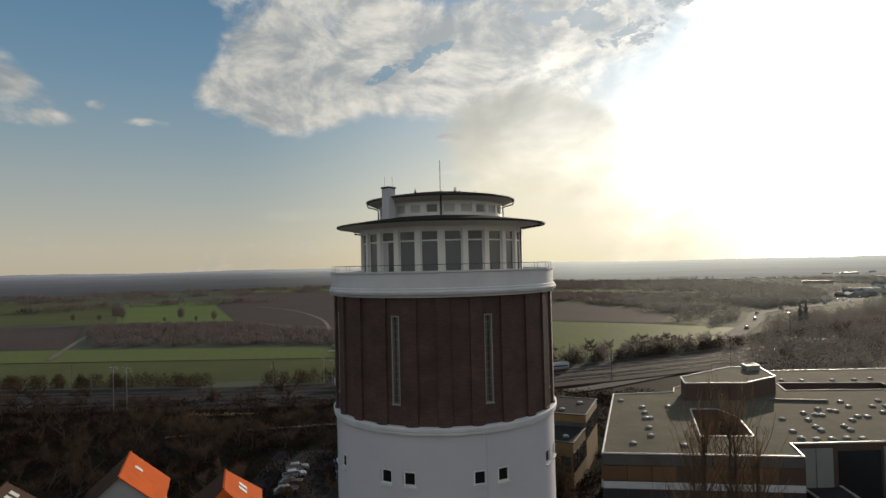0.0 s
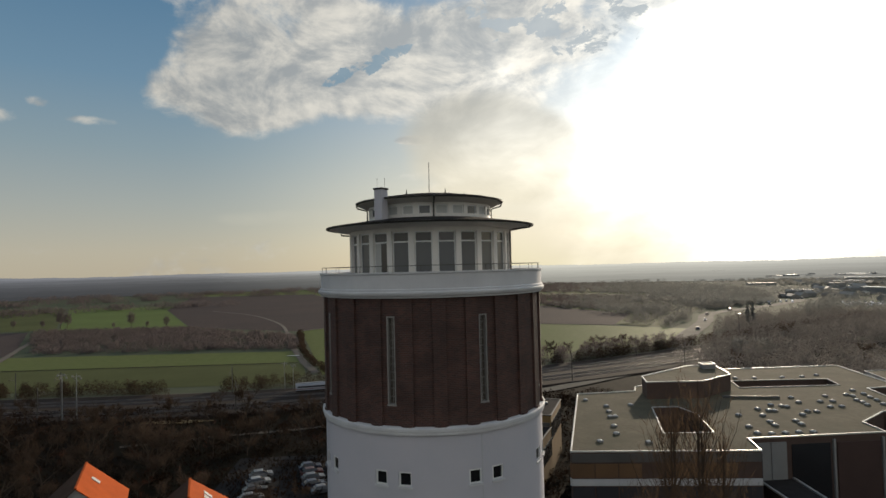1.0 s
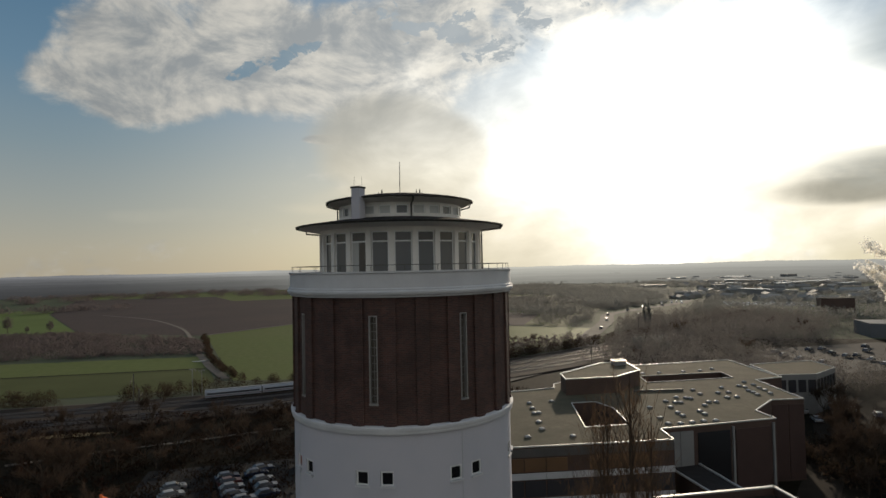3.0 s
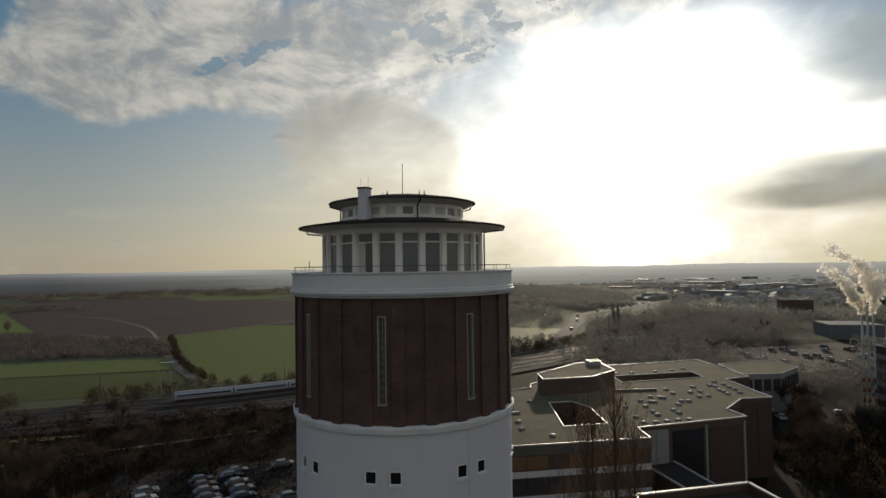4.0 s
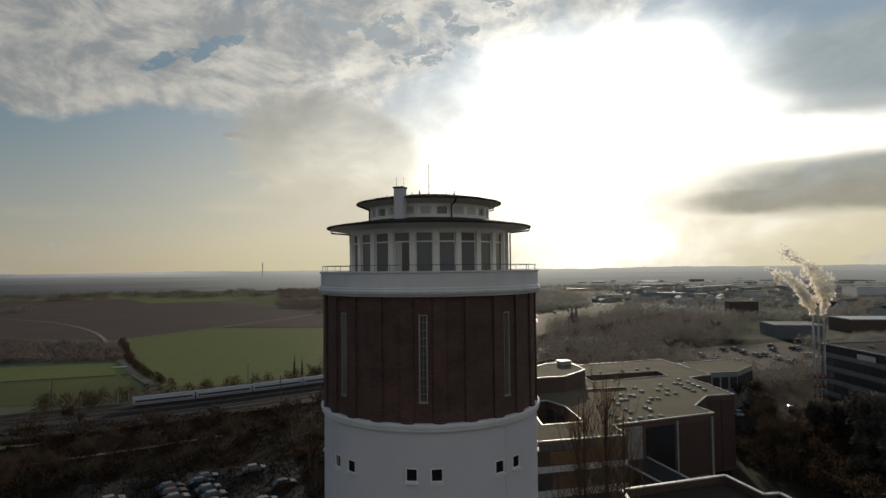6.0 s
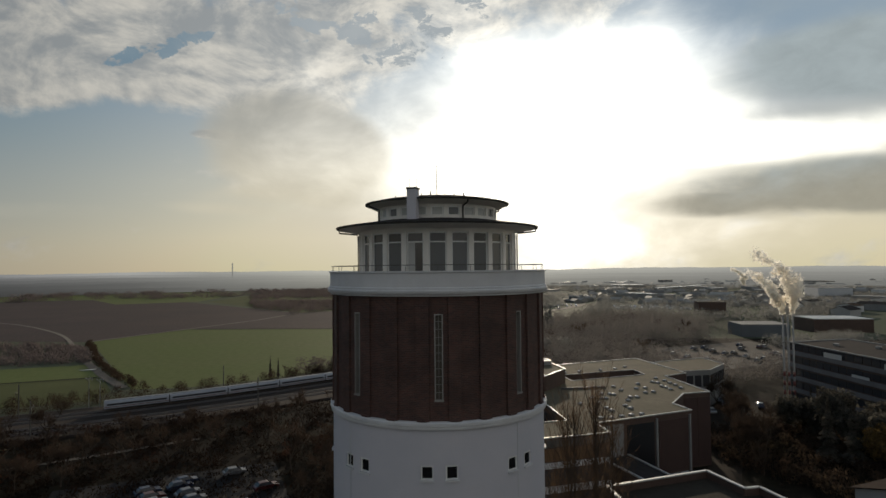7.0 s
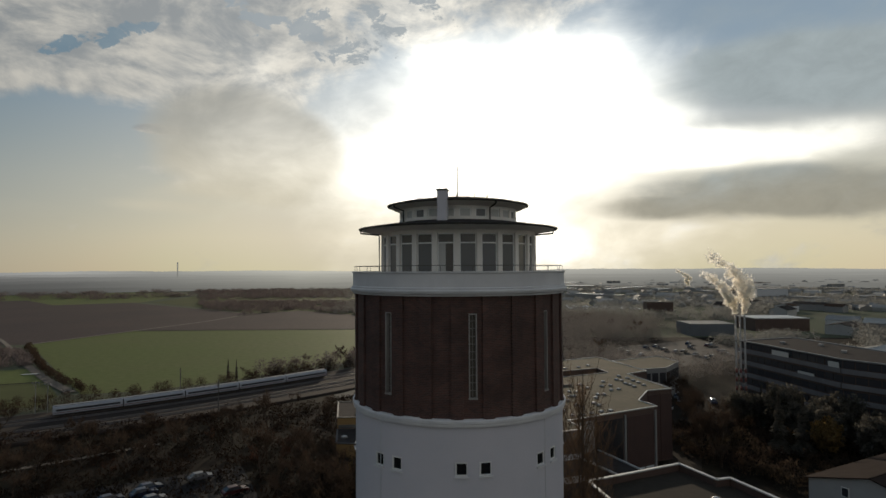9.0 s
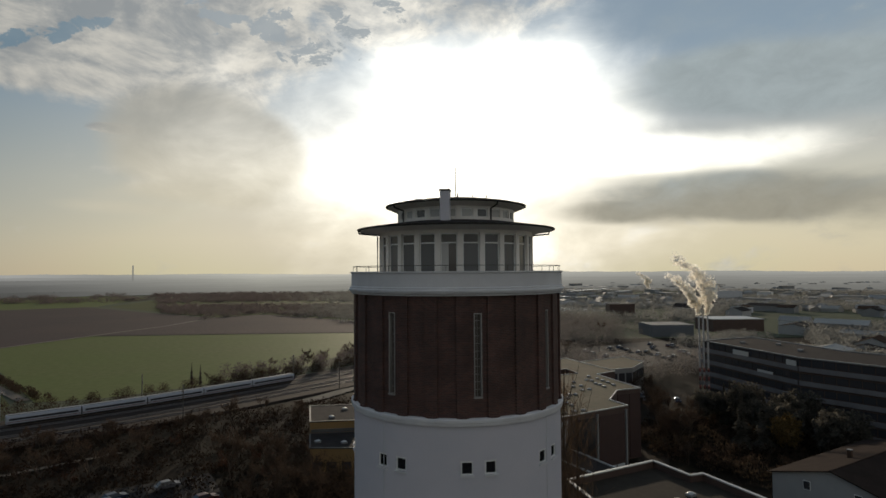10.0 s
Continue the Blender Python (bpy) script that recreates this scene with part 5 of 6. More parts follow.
f = lamp_cluster(-92.5, 129.5, "tall pale yard floodlight mast")
for x, y, k in ((-89.6, 131, 0.95), (-40.5, 160.4, 0.7), (-37.7, 159.9, 0.66)):
    copy_thing(f, pose(x, y, 0.1)).scale = (k, k, k)
lp = thing("street_lamp", "tall street lamp beside the trunk road", "lamp", "", pose(150, 222, 0))
part("pole", tube([(0, 0, 0), (0, 0, 14)], 0.18, 6, None, 0.6), METAL, lp)
part("lamp_head", box(0, 0, 14.1, 2.4, 0.5, 0.3, None, 0, 0.05), METAL, lp)


# ---- cars ----
def car(paint, label):
    """A parked car along its own x."""
    c = thing("car", label, "car", "parked cars")
    bm = bmesh.new()
    prof = [(-2.1, 0.35), (-2.15, 0.75), (-1.9, 0.92), (-0.9, 0.98), (0.9, 0.95), (2.0, 0.82), (2.15, 0.6), (2.1, 0.35)]
    L = [bm.verts.new((x, -0.86, z)) for x, z in prof]
    R = [bm.verts.new((x, 0.86, z)) for x, z in prof]
    bm.faces.new(L)
    bm.faces.new(R[::-1])
    for i in range(len(prof)):
        j = (i + 1) % len(prof)
        bm.faces.new((L[j], L[i], R[i], R[j]))
    bmesh.ops.recalc_face_normals(bm, faces=bm.faces)
    part("body", bm, paint, c)

    def cabin(base, top, z0, z1, w0, w1):
        b2 = bmesh.new()
        lo = [b2.verts.new(v) for v in ((base[0], -w0, z0), (base[1], -w0, z0), (base[1], w0, z0), (base[0], w0, z0))]
        hi = [b2.verts.new(v) for v in ((top[0], -w1, z1), (top[1], -w1, z1), (top[1], w1, z1), (top[0], w1, z1))]
        b2.faces.new(hi)
        for i in range(4):
            b2.faces.new((lo[i], lo[(i + 1) % 4], hi[(i + 1) % 4], hi[i]))
        return b2
    part("cabin_glass", cabin((-1.85, 1.15), (-1.25, 0.35), 0.93, 1.40, 0.80, 0.64), GLASS, c)
    part("roof", cabin((-1.27, 0.37), (-1.15, 0.25), 1.40, 1.47, 0.66, 0.58), paint, c)
    for x in (-1.3, 1.32):
        for y in (-0.8, 0.8):
            part("wheel", tube([(x, y - 0.1, 0.31), (x, y + 0.1, 0.31)], 0.31, 10), TYRE, c)
    for y in (-0.6, 0.6):
        part("headlight", box(2.1, y, 0.68, 0.1, 0.3, 0.14), LIGHTPANE, c)
    return c


CARS = [car(m, n + " car parked on asphalt") for m, n in zip(CARPAINT, ("silver", "white", "black", "dark blue", "dark red", "grey"))]
rc = random.Random(9)
LOT = [(-29, 80, 20), (-28.6, 76.2, 22), (-28.2, 72.2, 20), (-20.4, 83.0, 18), (-19.6, 80.0, 18), (-18.9, 77.0, 18), (-18.2, 73.6, 20), (-15.3, 83.6, 15), (-13.9, 79.5, 20), (-13.0, 76.0, 20), (-12.6, 72.4, 20),
       (-5.9, 87.3, 8), (-14.4, 85.8, 20), (-1.3, 77.2, 12), (-16.2, 70.8, 20), (-28, 68.6, 20), (-5, 70, 15)]
LOT += [(108, 86, 60), (112.6, 84.2, 60), (122.8, 88.4, 40), (125.5, 92, 40), (128.5, 89, 40), (129, 82.6, 50), (125.7, 97, 40), (135, 79.5, 60), (117, 92, 45), (121, 94, 45)]
for i in range(26):
    LOT.append((176 + rc.uniform(0, 62), 138 + 9 * rc.randrange(5) + rc.uniform(-1, 1), rc.choice([20, 25, 200])))
for i, s in enumerate((0.16, 0.2, 0.235, 0.27, 0.30, 0.33, 0.40, 0.46, 0.52)):
    k = int(s * len(ROAD) * 1.6)
    p, q = ROAD[k], ROAD[k + 1]
    LOT.append((p[0] + rc.uniform(-3, 3), p[1] + rc.uniform(-1, 1), math.degrees(math.atan2(q[1] - p[1], q[0] - p[0])) + 180 * (i % 2)))
for i, (x, y, a) in enumerate(LOT):
    src = CARS[i] if i < 6 else rc.choice(CARS + [CARS[2], CARS[3], CARS[5], CARS[5]] * 3)
    z = 0.33 if y > 200 else 0.12
    if i < 6:
        src.matrix_basis = pose(x, y, z, 0, 0, a)
    else:
        copy_thing(src, pose(x, y, z, 0, 0, a))
bm_v, bm_f = [], []
for (x0, y0, ux, uy, vx, vy, nu, nv, keep) in ((345, 400, 3.2, -2.2, 6, 9, 17, 5, 0.9), (470, 330, 4, -2.2, 7, 11, 22, 7, 0.8), (560, 480, 5, -3, 8, 11, 30, 8, 0.8), (650, 330, 4, -3, 9, 12, 30, 9, 0.85), (300, 470, 4, -2, 6, 9, 10, 3, 0.8)):
    for i in range(nu):
        for j in range(nv):
            if rc.random() > keep:
                continue
            x, y = x0 + i * ux + j * vx, y0 + i * uy + j * vy
            a = math.atan2(vy, vx)
            ca, sa = math.cos(a), math.sin(a)
            k = len(bm_v)
            for z, l, w in ((0.3, 2.1, 0.85), (0.95, 2.1, 0.85), (1.45, 1.0, 0.65)):
                for u, v in ((-l, -w), (l, -w), (l, w), (-l, w)):
                    bm_v.append((x + ca * u - sa * v, y + sa * u + ca * v, z))
            for o in (0, 4):
                for e in range(4):
                    bm_f.append((k + o + e, k + o + (e + 1) % 4, k + o + 4 + (e + 1) % 4, k + o + 4 + e))
            bm_f.append((k + 8, k + 9, k + 10, k + 11))
tagged(mesh_object("parked_cars_far", bm_v, bm_f, CARSTUFF), "rows of parked cars on distant works car parks", "cars", "", "stuff")


# ---- trees ----
def bare_tree(seed, height, spread, upright, levels=4, twigs=26, twig_mat=None):
    """A leafless tree: tapered trunk with limbs, and a crown of fine twigs."""
    rng = random.Random(seed)
    t = thing("tree", "bare leafless winter tree with fine brown twigs", "tree", "bare trees")
    bm = bmesh.new()
    ends = []

    def grow(p, d, length, rad, lv):
        pts = [p]
        q = p.copy()
        for k in range(3):
            d = (d + Vector((rng.gauss(0, .16), rng.gauss(0, .16), rng.gauss(0.05, .1)))).normalized()
            q = q + d * length / 3
            pts.append(q.copy())
        tube(pts, rad, 5 if lv < 2 else 3, bm, 0.6)
        if lv >= levels - 1:
            ends.append((q, d, length))
            return
        for k in range(rng.randint(3, 4)):
            base = pts[rng.choice((1, 2, 3, 3))]
            a = rng.uniform(0, 6.283)
            nd = (d * upright + Vector((math.cos(a), math.sin(a), rng.uniform(0.1, 0.7))) * spread).normalized()
            grow(base.copy(), nd, length * rng.uniform(0.55, 0.8), rad * 0.5, lv + 1)
    grow(Vector((0, 0, -0.1)), Vector((0, 0, 1)), height * 0.38, height * 0.018, 0)
    part("trunk", bm, BARK, t)
    v, f = [], []
    for q, d, length in ends:
        for k in range(twigs):
            a = Vector((rng.gauss(0, 1), rng.gauss(0, 1), rng.gauss(0.25, 0.9))).normalized()
            nd = (d * upright * 0.8 + a * 0.9).normalized()
            o = q - d * length * rng.uniform(0, 0.9)
            e = o + nd * length * rng.uniform(0.5, 1.3)
            s = Vector((rng.gauss(0, 1), rng.gauss(0, 1), rng.gauss(0, 0.3))).normalized() * height * 0.0026
            i = len(v)
            v += [tuple(o - s), tuple(o + s), tuple(e)]
            f.append((i, i + 1, i + 2))
    mesh_object("crown", v, f, twig_mat or TWIG, t)
    return t


def conifer(seed, height, label="dark green conifer with drooping branches", leaf=NEEDLE):
    rng = random.Random(seed)
    t = thing("conifer", label, "tree", "conifers")
    part("trunk", tube([(0, 0, 0), (0, 0, height * 0.5), (0, 0, height * 0.95)], height * 0.02, 6, None, 0.2), BARK, t)
    v, f = [], []
    for k in range(1500):
        z = height * (0.08 + 0.9 * rng.random() ** 1.2)
        r = (height - z) * 0.26 * (0.55 + 0.45 * rng.random()) * (0.8 + 0.25 * math.sin(z * 2.1 + seed))
        a = rng.uniform(0, 6.283)
        o = Vector((r * 0.55 * math.cos(a), r * 0.55 * math.sin(a), z))
        e = Vector((r * math.cos(a + .1), r * math.sin(a + .1), z - 0.22 * r + 0.05))
        s = Vector((-math.sin(a), math.cos(a), rng.uniform(-.5, .5))) * 0.022 * height * rng.uniform(.5, 1.2)
        i = len(v)
        v += [tuple(o - s * 0.6), tuple(o + s * 0.6), tuple(e + s), tuple(e - s)]
        f.append((i, i + 1, i + 2, i + 3))
    mesh_object("crown", v, f, leaf, t)
    return t


def leafy(seed, height, width, label, leaf, n=4200):
    rng = np.random.default_rng(seed)
    t = thing("tree", label, "tree")
    part("trunk", tube([(0, 0, 0), (0.1, 0, height * 0.4), (0, 0.1, height * 0.8)], height * 0.022, 6, None, 0.3), BARK, t)
    d = rng.normal(0, 1, (n, 3))
    d /= np.linalg.norm(d, axis=1)[:, None]
    lump = 0.72 + 0.28 * np.sin(d[:, 0] * 5 + seed) * np.cos(d[:, 2] * 6 + d[:, 1] * 4)
    p = d * (rng.uniform(0.25, 1, n) ** 0.5 * lump)[:, None] * (width / 2, width / 2, height * 0.42) + (0, 0, height * 0.56)
    a, b = rng.normal(0, 1, (n, 3)), rng.normal(0, 1, (n, 3))
    s = 0.018 * height
    v = np.stack([p - a * s, p + a * s, p + b * s * 1.4], 1).reshape(-1, 3)
    mesh_object("crown", v.tolist(), np.arange(3 * n).reshape(-1, 3).tolist(), leaf, t)
    return t


OAKS = [bare_tree(3, 13, 0.9, 0.75, 4, 34), bare_tree(7, 11, 1.0, 0.6, 4, 30), bare_tree(12, 15, 0.75, 0.9, 4, 34)]


def poplar(seed, height):
    """A slim leafless poplar: a straight trunk with many steep branches and fine twigs."""
    rng = random.Random(seed)
    t = thing("tree", "tall slim leafless poplar with upright branches", "tree", "bare trees")
    bm = bmesh.new()
    tube([(0, 0, -0.1), (0.08, 0.03, height * 0.4), (-0.05, 0.06, height * 0.75), (0.02, 0, height)], height * 0.0062, 6, bm, 0.12)
    v, f = [], []
    for k in range(52):
        z = height * (0.10 + 0.82 * rng.random())
        a = rng.uniform(0, 6.283)
        ln = height * (0.07 + 0.20 * (1 - z / height)) * rng.uniform(0.6, 1.2)
        d = Vector((math.cos(a), math.sin(a), rng.uniform(1.9, 3.4))).normalized()
        o = Vector((0, 0, z))
        q = o + d * ln
        e = q + (d + Vector((0, 0, 0.7))).normalized() * ln * 0.7
        tube([o, q, e], 0.018, 3, bm, 0.3)
        for j in range(13):
            w = o.lerp(e, rng.uniform(0.15, 1.0))
            n = Vector((rng.gauss(0, 0.42), rng.gauss(0, 0.42), rng.uniform(0.5, 1.0))).normalized()
            s = Vector((rng.gauss(0, 1), rng.gauss(0, 1), 0)).normalized() * 0.011
            i = len(v)
            v += [tuple(w - s), tuple(w + s), tuple(w + n * rng.uniform(0.5, 1.3))]
            f.append((i, i + 1, i + 2))
    part("trunk", bm, BARK, t)
    mesh_object("crown", v, f, POPLARTWIG, t)
    return t


POPLAR = poplar(21, 17.5)
SHRUB = [bare_tree(31, 5.5, 1.1, 0.5, 3, 60, RUST), bare_tree(35, 5.0, 1.1, 0.5, 3, 60)]
for sh in SHRUB:
    tagged(sh, "leafless brown shrub on rough ground", "shrub", "shrubs")
    sh.name = "shrub"
PINE = [conifer(2, 15), conifer(5, 11)]
EVER = leafy(4, 11, 9, "large dark evergreen tree near the offices", NEEDLE)
OCH = leafy(9, 10.5, 7.5, "tree with ochre autumn leaves by the offices", LEAF)
FIELDTREE = leafy(51, 9, 9.5, "round leafless field tree with dense fine twigs", HEATH, 1500)
rt = random.Random(77)
placed = set()


def plant(src, x, y, k=1.0, z=0.05):
    m = pose(x, y, z, 0, 0, rt.uniform(0, 360))
    if src.name in placed:
        ob = copy_thing(src, m)
    else:
        placed.add(src.name)
        src.matrix_basis = m
        ob = src
    ob.scale = (k, k, k * rt.uniform(0.9, 1.1))
    return ob


# tall poplars before the hall
for x, y, k in ((20.6, 16.6, 1.3), (22.4, 18.4, 1.5), (23.8, 16.6, 1.62), (25.0, 18.8, 1.55), (26.4, 17.4, 1.4), (19.0, 18.0, 1.1), (23.2, 20.6, 1.45), (18.0, 15.4, 0.9), (27.2, 20.0, 1.2)):
    plant(POPLAR, x, y, k).scale = (k * 1.35, k * 1.35, k)
# scrub land between the tower and the railway
for i in range(190):
    x, y = rt.uniform(-150, 34), rt.uniform(92, 134)
    if -36 < x < 4 and y < 98:
        continue
    plant(rt.choice(SHRUB + SHRUB + OAKS), x, y, rt.uniform(0.45, 1.0) * (0.62 if y > 118 else 0.8))
for x, y, k in ((-118, 128, 0.95), (-114, 132, 0.8), (-52, 128, 0.9), (-44, 126, 0.85), (-60, 60, 0.8), (-66, 70, 0.9), (-52, 76, 0.7), (-24, 58, 0.5), (-20, 62, 0.5), (8, 72, 0.8), (11, 78, 0.85), (4, 82, 0.7), (14, 68, 0.75), (9, 56, 0.8), (13, 60, 0.85), (6, 60, 0.75), (11, 52, 0.7), (16, 63, 0.7), (7, 66, 0.8), (-78, 62, 0.9), (-38, 96, 0.8)):
    plant(OAKS[rt.randrange(3)], x, y, k)
for i in range(60):
    plant(rt.choice(SHRUB + OAKS[:1]), rt.uniform(-110, -34), rt.uniform(58, 96), rt.uniform(0.6, 1.1))
for i in range(14):
    plant(rt.choice(SHRUB), rt.uniform(4, 20), rt.uniform(58, 96), rt.uniform(0.7, 1.2))
# pair of narrow conifers and trees by the line
for x, y, k in ((12, 187.8, 0.54), (14.6, 186.5, 0.50)):
    plant(PINE[0], x, y, k).scale = (k * 0.5, k * 0.5, k)
for i in range(26):
    x = rt.uniform(16, 112)
    plant(rt.choice(OAKS[:2]), x, 172 + 0.42 * x + rt.uniform(6, 16), rt.uniform(0.4, 0.66))
# trees round the offices
for i in range(70):
    x, y = rt.uniform(86, 128), rt.uniform(14, 64)
    if y > 2.2 * x - 175 and x < 112:
        continue
    if inside((x, y), OFF) or x > 121 or (y < 26.5 and x > 74) or (y < 40 and abs((x + 17.3) * 0.484 - (y + 29.4) * 0.875) < 7.5):
        continue
    plant(rt.choice((EVER, EVER, PINE[1], EVER)), x, y, rt.uniform(0.8, 1.2))
plant(OCH, 105.5, 38.6, 0.95)
for i in range(26):
    a = rt.random()
    plant(rt.choice(OAKS), 84 + 38 * a + rt.uniform(-5, 5), 48 + 42 * a + rt.uniform(-8, 4), rt.uniform(0.5, 0.8))
for i in range(10):
    x, y = rt.uniform(108, 260), rt.uniform(112, 250)
    if 168 < x < 252 and 128 < y < 188 or inside((x, y), ANNEX) or (x > 244 and y < 230):
        continue
    if any((x - p[0]) ** 2 + (y - p[1]) ** 2 < 120 for p in ROAD):
        continue
    plant(rt.choice(OAKS), x, y, rt.uniform(0.7, 1.1))
# the pale woods colour stands in for haze on these backlit conifers
FARPINE = conifer(8, 15, "tall grey-green conifer beside the trunk road", PALEWOODS)
for x, y in ((202, 300), (207, 303)):
    plant(FARPINE, x, y, 1.0)
for x, y, k in ((-255, 418, 1.15), (-249, 416, 1.0), (-198.5, 405, 1.0), (-170.5, 397, 0.75), (-210, 403, 0.4), (-185.5, 401, 0.45), (-269, 420, 0.55), (-292, 424, 0.6)):
    plant(FIELDTREE, x, y, k).scale = (k * 0.8, k * 0.8, k * 1.45)


def verge(x, y):
    """Whether a point lies on the mown verge that keeps the trunk road open to the tower."""
    d, a = math.hypot(x, y), math.atan2(x, y)
    for px, py in ROAD[14:58]:
        e = math.hypot(px, py)
        if abs(a - math.atan2(px, py)) * e < 9 and 0.80 * e < d < e + 10:
            return True
    return False


# ---- uncountable growth ----
rng = np.random.default_rng(6)


def along(line, step, jitter, off=0.0):
    out = []
    pts = beside(line, off) if off else line
    for (x0, y0), (x1, y1) in zip(pts, pts[1:]):
        n = max(1, int(math.hypot(x1 - x0, y1 - y0) / step))
        for i in range(n):
            out.append((x0 + (x1 - x0) * i / n + rng.normal(0, jitter), y0 + (y1 - y0) * i / n + rng.normal(0, jitter), 0))
    return out


def growth(name, label, centres, radius, height, n, size, m):
    v, f = tufts(rng, centres, radius, height, n, size)
    return tagged(mesh_object(name, v, f, m), label, "vegetation", "", "stuff")


hedge = [c for c in along(LINE, 2.2, 1.2, 13) if c[0] < -78 or -66 < c[0] < -34] + [c for c in along(LINE, 2.6, 1.0, 11) if c[0] > -30]
growth("lineside_bushes", "brown leafless bushes along the railway", hedge, 3.1, 4.8, 640, 0.24, SCRUB)
growth("lineside_trees", "tall brown leafless thicket between the wheat and the railway", [c for c in along(LINE, 1.7, 2.6, 15) if 18 < c[0] < 125], 3.6, 7.0, 330, 0.3, HEATH)
growth("track_hedge", "low dark hedge beside the dirt track", along([(-66, 334), (-52, 262), (-40, 216), (-30, 186)], 2.5, 0.7), 1.8, 2.6, 90, 0.4, SCRUB)
wood = []
while len(wood) < 1500:
    x, y = rng.uniform(-270, -50), rng.uniform(255, 392)
    if inside((x, y), [(-186, 272), (-54, 258), (-66, 318), (-154, 386), (-258, 392)]):
        wood.append((x, y, 0))
growth("young_woodland", "dense brown leafless young woodland", wood, 3.8, 2.8, 70, 0.40, HEATH)
growth("rough_grass", "rough dead grass and bramble on waste ground", [(rng.uniform(-150, 60), rng.uniform(52, 140), 0) for i in range(3400)], 2.6, 1.5, 30, 0.30, BRAMBLE)
growth("hall_hedge", "fuzzy leafless trees before the works halls", [(rng.uniform(243, 300), rng.uniform(150, 172), 0) for i in range(90)], 3.6, 6.0, 160, 0.34, WOODS)
growth("thicket", "dense leafless thicket behind the tower", [(rng.uniform(3, 14), rng.uniform(48, 66), 0) for i in range(40)], 2.4, 8.0, 300, 0.2, SCRUB)
growth("thicket", "dense rusty leafless thicket before the ochre building", [(rng.uniform(11, 19), rng.uniform(57, 64), 0) for i in range(46)], 2.2, 8.6, 300, 0.2, SCRUB)
growth("undergrowth", "dark leafless undergrowth round the buildings", [(x, y, 0) for x, y in ((rng.uniform(84, 126), rng.uniform(10, 72)) for i in range(520)) if not inside((x, y), HALL) and y > 26 and y < 2.2 * x - 130 and not inside((x, y), OFF)], 2.8, 2.6, 60, 0.4, SCRUB)
far = []
while len(far) < 6000:
    a, d = math.radians(rng.uniform(10, 78)), 240 + 900 * rng.random() ** 1.4
    x, y = d * math.sin(a), d * math.cos(a)
    if a < math.radians(27) and d < 420 or a < math.radians(rng.uniform(19, 25)) or any((x - p[0]) ** 2 + (y - p[1]) ** 2 < 500 for p in ROAD):
        continue
    if math.sin(x * 0.021) + math.sin(y * 0.017 + 1) + math.sin((x + y) * 0.009) < (-0.7 if d < 450 else -0.35):
        continue
    if verge(x, y) or 40 < math.degrees(a) < 54 and 440 < d < 760 and rng.random() < 0.75:
        continue
    far.append((x, y, 0))
growth("town_trees", "leafless trees among the distant works and roads", far, 5.0, 7.0, 70, 0.62, WOODS)
grove = [(x, y, 0) for x, y in ((rng.uniform(104, 300), rng.uniform(108, 330)) for i in range(3000)) if not (166 < x < 254 and 126 < y < 190) and not inside((x, y), ANNEX) and y < 1.45 * x + 40 and y > 0.55 * x + 10 and not any((x - p[0]) ** 2 + (y - p[1]) ** 2 < 90 for p in ROAD) and not (x > 246 and y < 232) and not verge(x, y)]
copse = [(x, y, 0) for x, y in ((rng.uniform(125, 335), rng.uniform(295, 600)) for i in range(1500)) if inside((x, y), [(131, 317), (152, 299), (180, 326), (212, 374), (258, 410), (308, 442), (330, 600), (150, 520), (172, 392)]) and not verge(x, y) and not any((x - p[0]) ** 2 + (y - p[1]) ** 2 < 120 for p in ROAD)]
growth("copse", "grey leafless copse beside the trunk road", copse, 4.5, 5.0, 110, 0.42, MIDWOODS)
growth("roadside_trees", "fuzzy leafless trees beside the trunk road", grove, 3.6, 8.5, 140, 0.30, NEARWOODS)
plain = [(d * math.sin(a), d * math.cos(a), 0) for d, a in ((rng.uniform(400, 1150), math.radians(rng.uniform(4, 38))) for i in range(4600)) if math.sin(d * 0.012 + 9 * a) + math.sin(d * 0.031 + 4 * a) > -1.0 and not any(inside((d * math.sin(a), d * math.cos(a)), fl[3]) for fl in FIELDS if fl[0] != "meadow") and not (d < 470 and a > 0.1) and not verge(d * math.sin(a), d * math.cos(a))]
# haze put into the woods' colour by bearing, paler towards the sun
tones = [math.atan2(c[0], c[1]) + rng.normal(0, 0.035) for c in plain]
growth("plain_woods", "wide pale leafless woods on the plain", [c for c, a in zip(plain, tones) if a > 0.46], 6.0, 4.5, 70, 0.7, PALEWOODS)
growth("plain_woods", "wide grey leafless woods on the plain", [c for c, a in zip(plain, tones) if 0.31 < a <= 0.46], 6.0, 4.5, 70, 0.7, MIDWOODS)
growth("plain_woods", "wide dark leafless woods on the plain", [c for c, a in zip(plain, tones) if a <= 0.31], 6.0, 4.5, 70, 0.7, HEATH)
belts = []
for d, a0, a1 in ((700, -50, -16), (930, -50, 4), (1060, -50, 8)):
    for k in range(int((a1 - a0) * d / 420)):
        a = math.radians(rng.uniform(a0, a1))
        dd = d * rng.normal(1, 0.03)
        belts.append((dd * math.sin(a), dd * math.cos(a), 0))
growth("far_tree_belts", "distant belts of leafless trees on the plain", belts, 14, 7, 160, 1.0, HEATH)


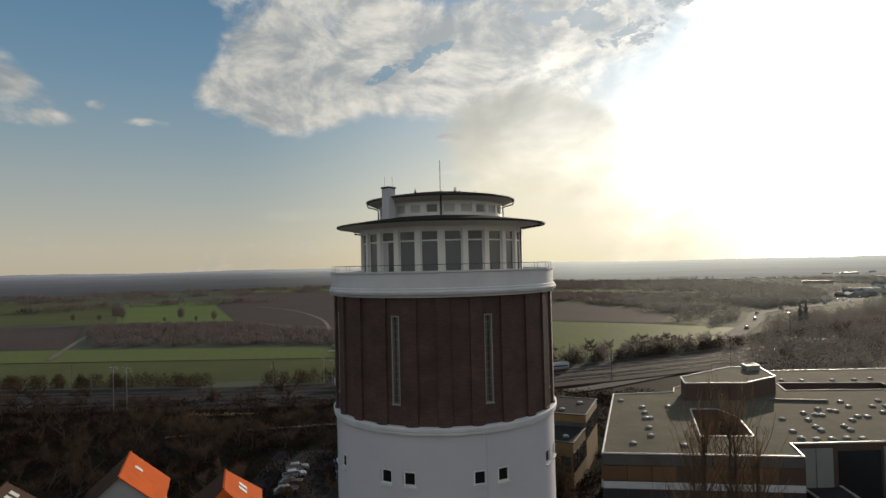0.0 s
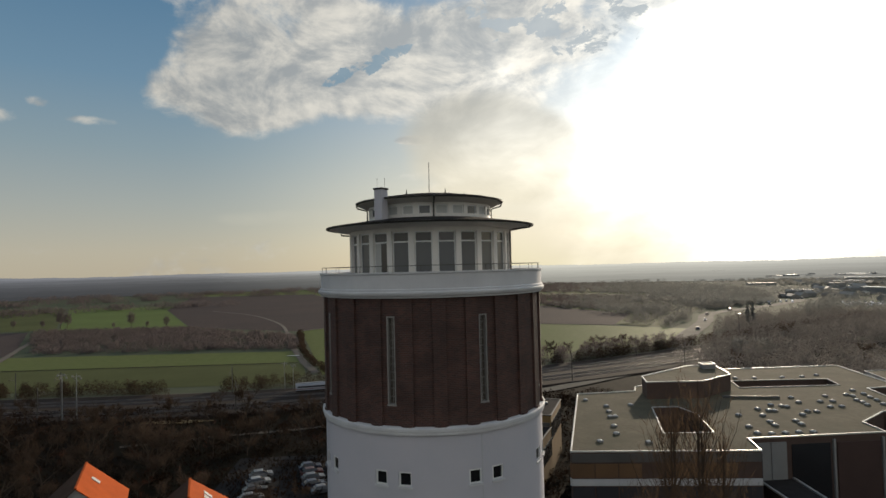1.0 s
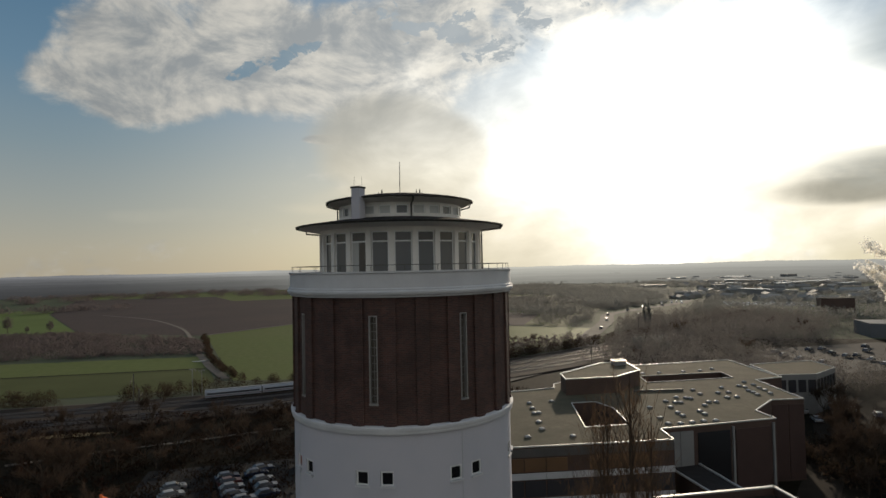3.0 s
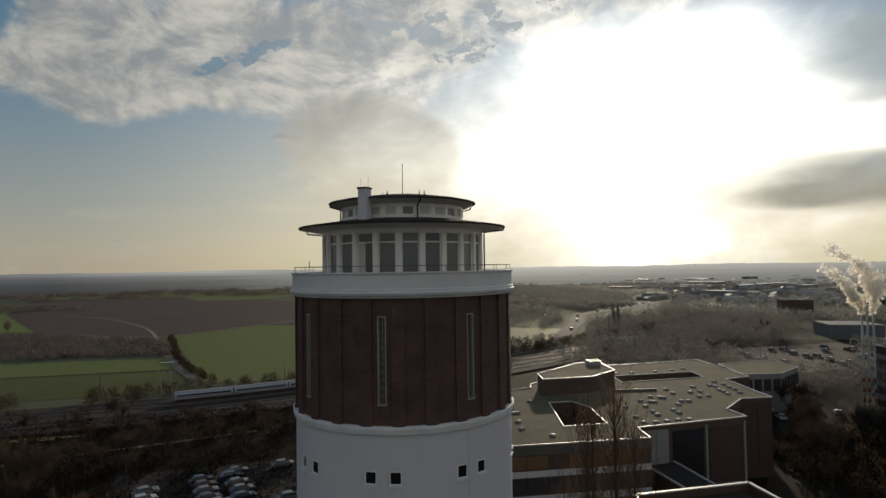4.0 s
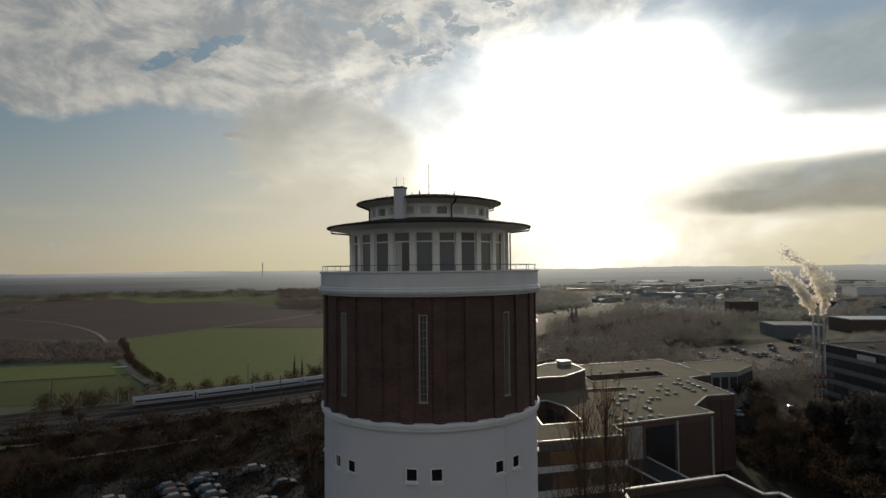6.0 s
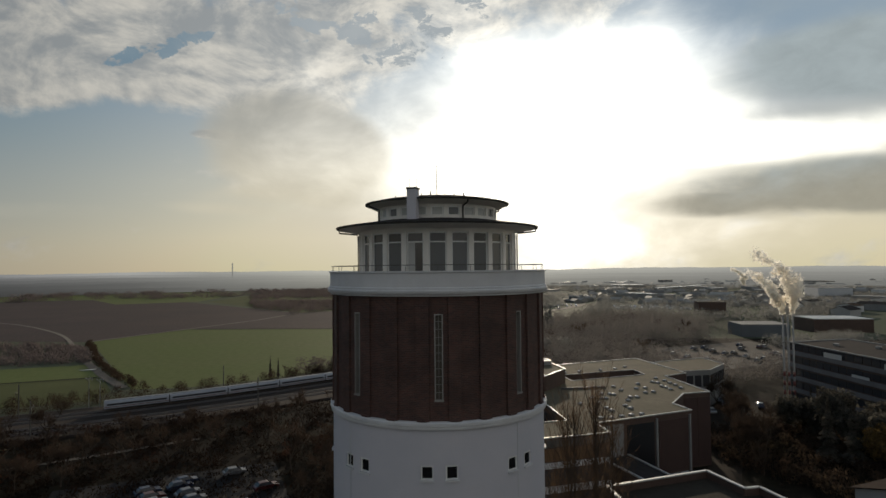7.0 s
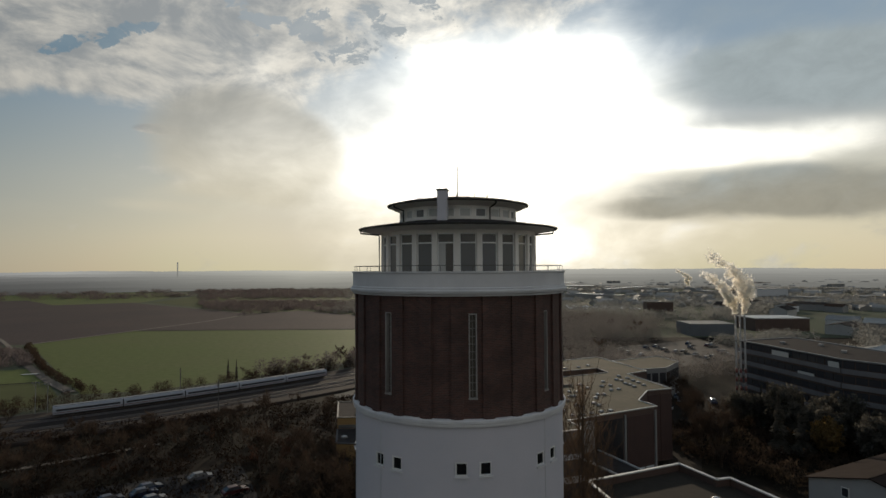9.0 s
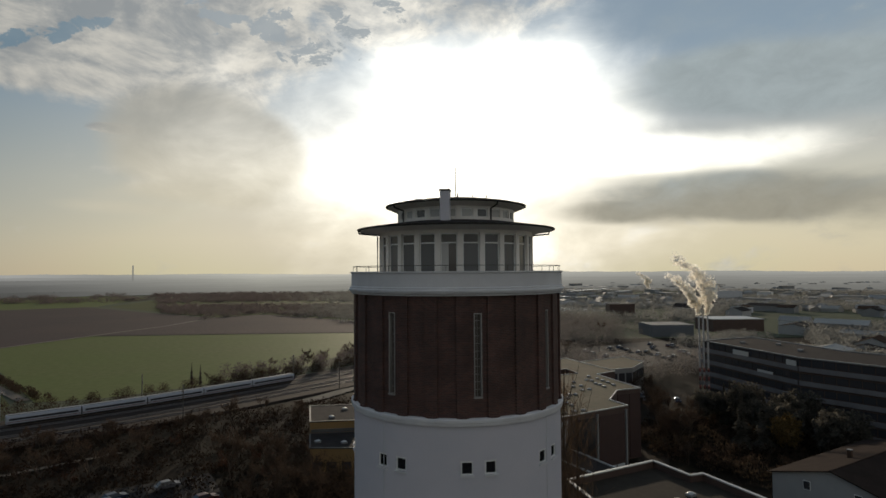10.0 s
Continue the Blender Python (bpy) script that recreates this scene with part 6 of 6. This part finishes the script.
# ---- the distance ----
def ridge(dist, a0, a1, low, high, seed, name, m, label):
    """A far skyline of woods and hills, facing the tower."""
    rg = random.Random(seed)
    bm = bmesh.new()
    n = int((a1 - a0) * 11)
    ph = [rg.uniform(0, 6) for _ in range(4)]
    prev = None
    for i in range(n + 1):
        a = math.radians(a0 + (a1 - a0) * i / n)
        u = math.degrees(a)
        h = low + (high - low) * (0.5 + 0.22 * math.sin(u * 0.13 + ph[0]) + 0.16 * math.sin(u * 0.41 + ph[1]) + 0.07 * math.sin(u * 1.9 + ph[2]) + 0.16 * rg.random())
        x, y = dist * math.sin(a), dist * math.cos(a)
        q = (bm.verts.new((x, y, -3)), bm.verts.new((x, y, h)), bm.verts.new((x * 1.02, y * 1.02, h * 0.7)), bm.verts.new((x * 1.02, y * 1.02, -3)))
        if prev:
            for k in range(3):
                bm.faces.new((prev[k], q[k], q[k + 1], prev[k + 1]))
        prev = q
    bmesh.ops.recalc_face_normals(bm, faces=bm.faces)
    return structure(name, bm, m, label)


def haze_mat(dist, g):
    """Far woods with haze painted as emission, brighter and warmer towards the sun's side."""
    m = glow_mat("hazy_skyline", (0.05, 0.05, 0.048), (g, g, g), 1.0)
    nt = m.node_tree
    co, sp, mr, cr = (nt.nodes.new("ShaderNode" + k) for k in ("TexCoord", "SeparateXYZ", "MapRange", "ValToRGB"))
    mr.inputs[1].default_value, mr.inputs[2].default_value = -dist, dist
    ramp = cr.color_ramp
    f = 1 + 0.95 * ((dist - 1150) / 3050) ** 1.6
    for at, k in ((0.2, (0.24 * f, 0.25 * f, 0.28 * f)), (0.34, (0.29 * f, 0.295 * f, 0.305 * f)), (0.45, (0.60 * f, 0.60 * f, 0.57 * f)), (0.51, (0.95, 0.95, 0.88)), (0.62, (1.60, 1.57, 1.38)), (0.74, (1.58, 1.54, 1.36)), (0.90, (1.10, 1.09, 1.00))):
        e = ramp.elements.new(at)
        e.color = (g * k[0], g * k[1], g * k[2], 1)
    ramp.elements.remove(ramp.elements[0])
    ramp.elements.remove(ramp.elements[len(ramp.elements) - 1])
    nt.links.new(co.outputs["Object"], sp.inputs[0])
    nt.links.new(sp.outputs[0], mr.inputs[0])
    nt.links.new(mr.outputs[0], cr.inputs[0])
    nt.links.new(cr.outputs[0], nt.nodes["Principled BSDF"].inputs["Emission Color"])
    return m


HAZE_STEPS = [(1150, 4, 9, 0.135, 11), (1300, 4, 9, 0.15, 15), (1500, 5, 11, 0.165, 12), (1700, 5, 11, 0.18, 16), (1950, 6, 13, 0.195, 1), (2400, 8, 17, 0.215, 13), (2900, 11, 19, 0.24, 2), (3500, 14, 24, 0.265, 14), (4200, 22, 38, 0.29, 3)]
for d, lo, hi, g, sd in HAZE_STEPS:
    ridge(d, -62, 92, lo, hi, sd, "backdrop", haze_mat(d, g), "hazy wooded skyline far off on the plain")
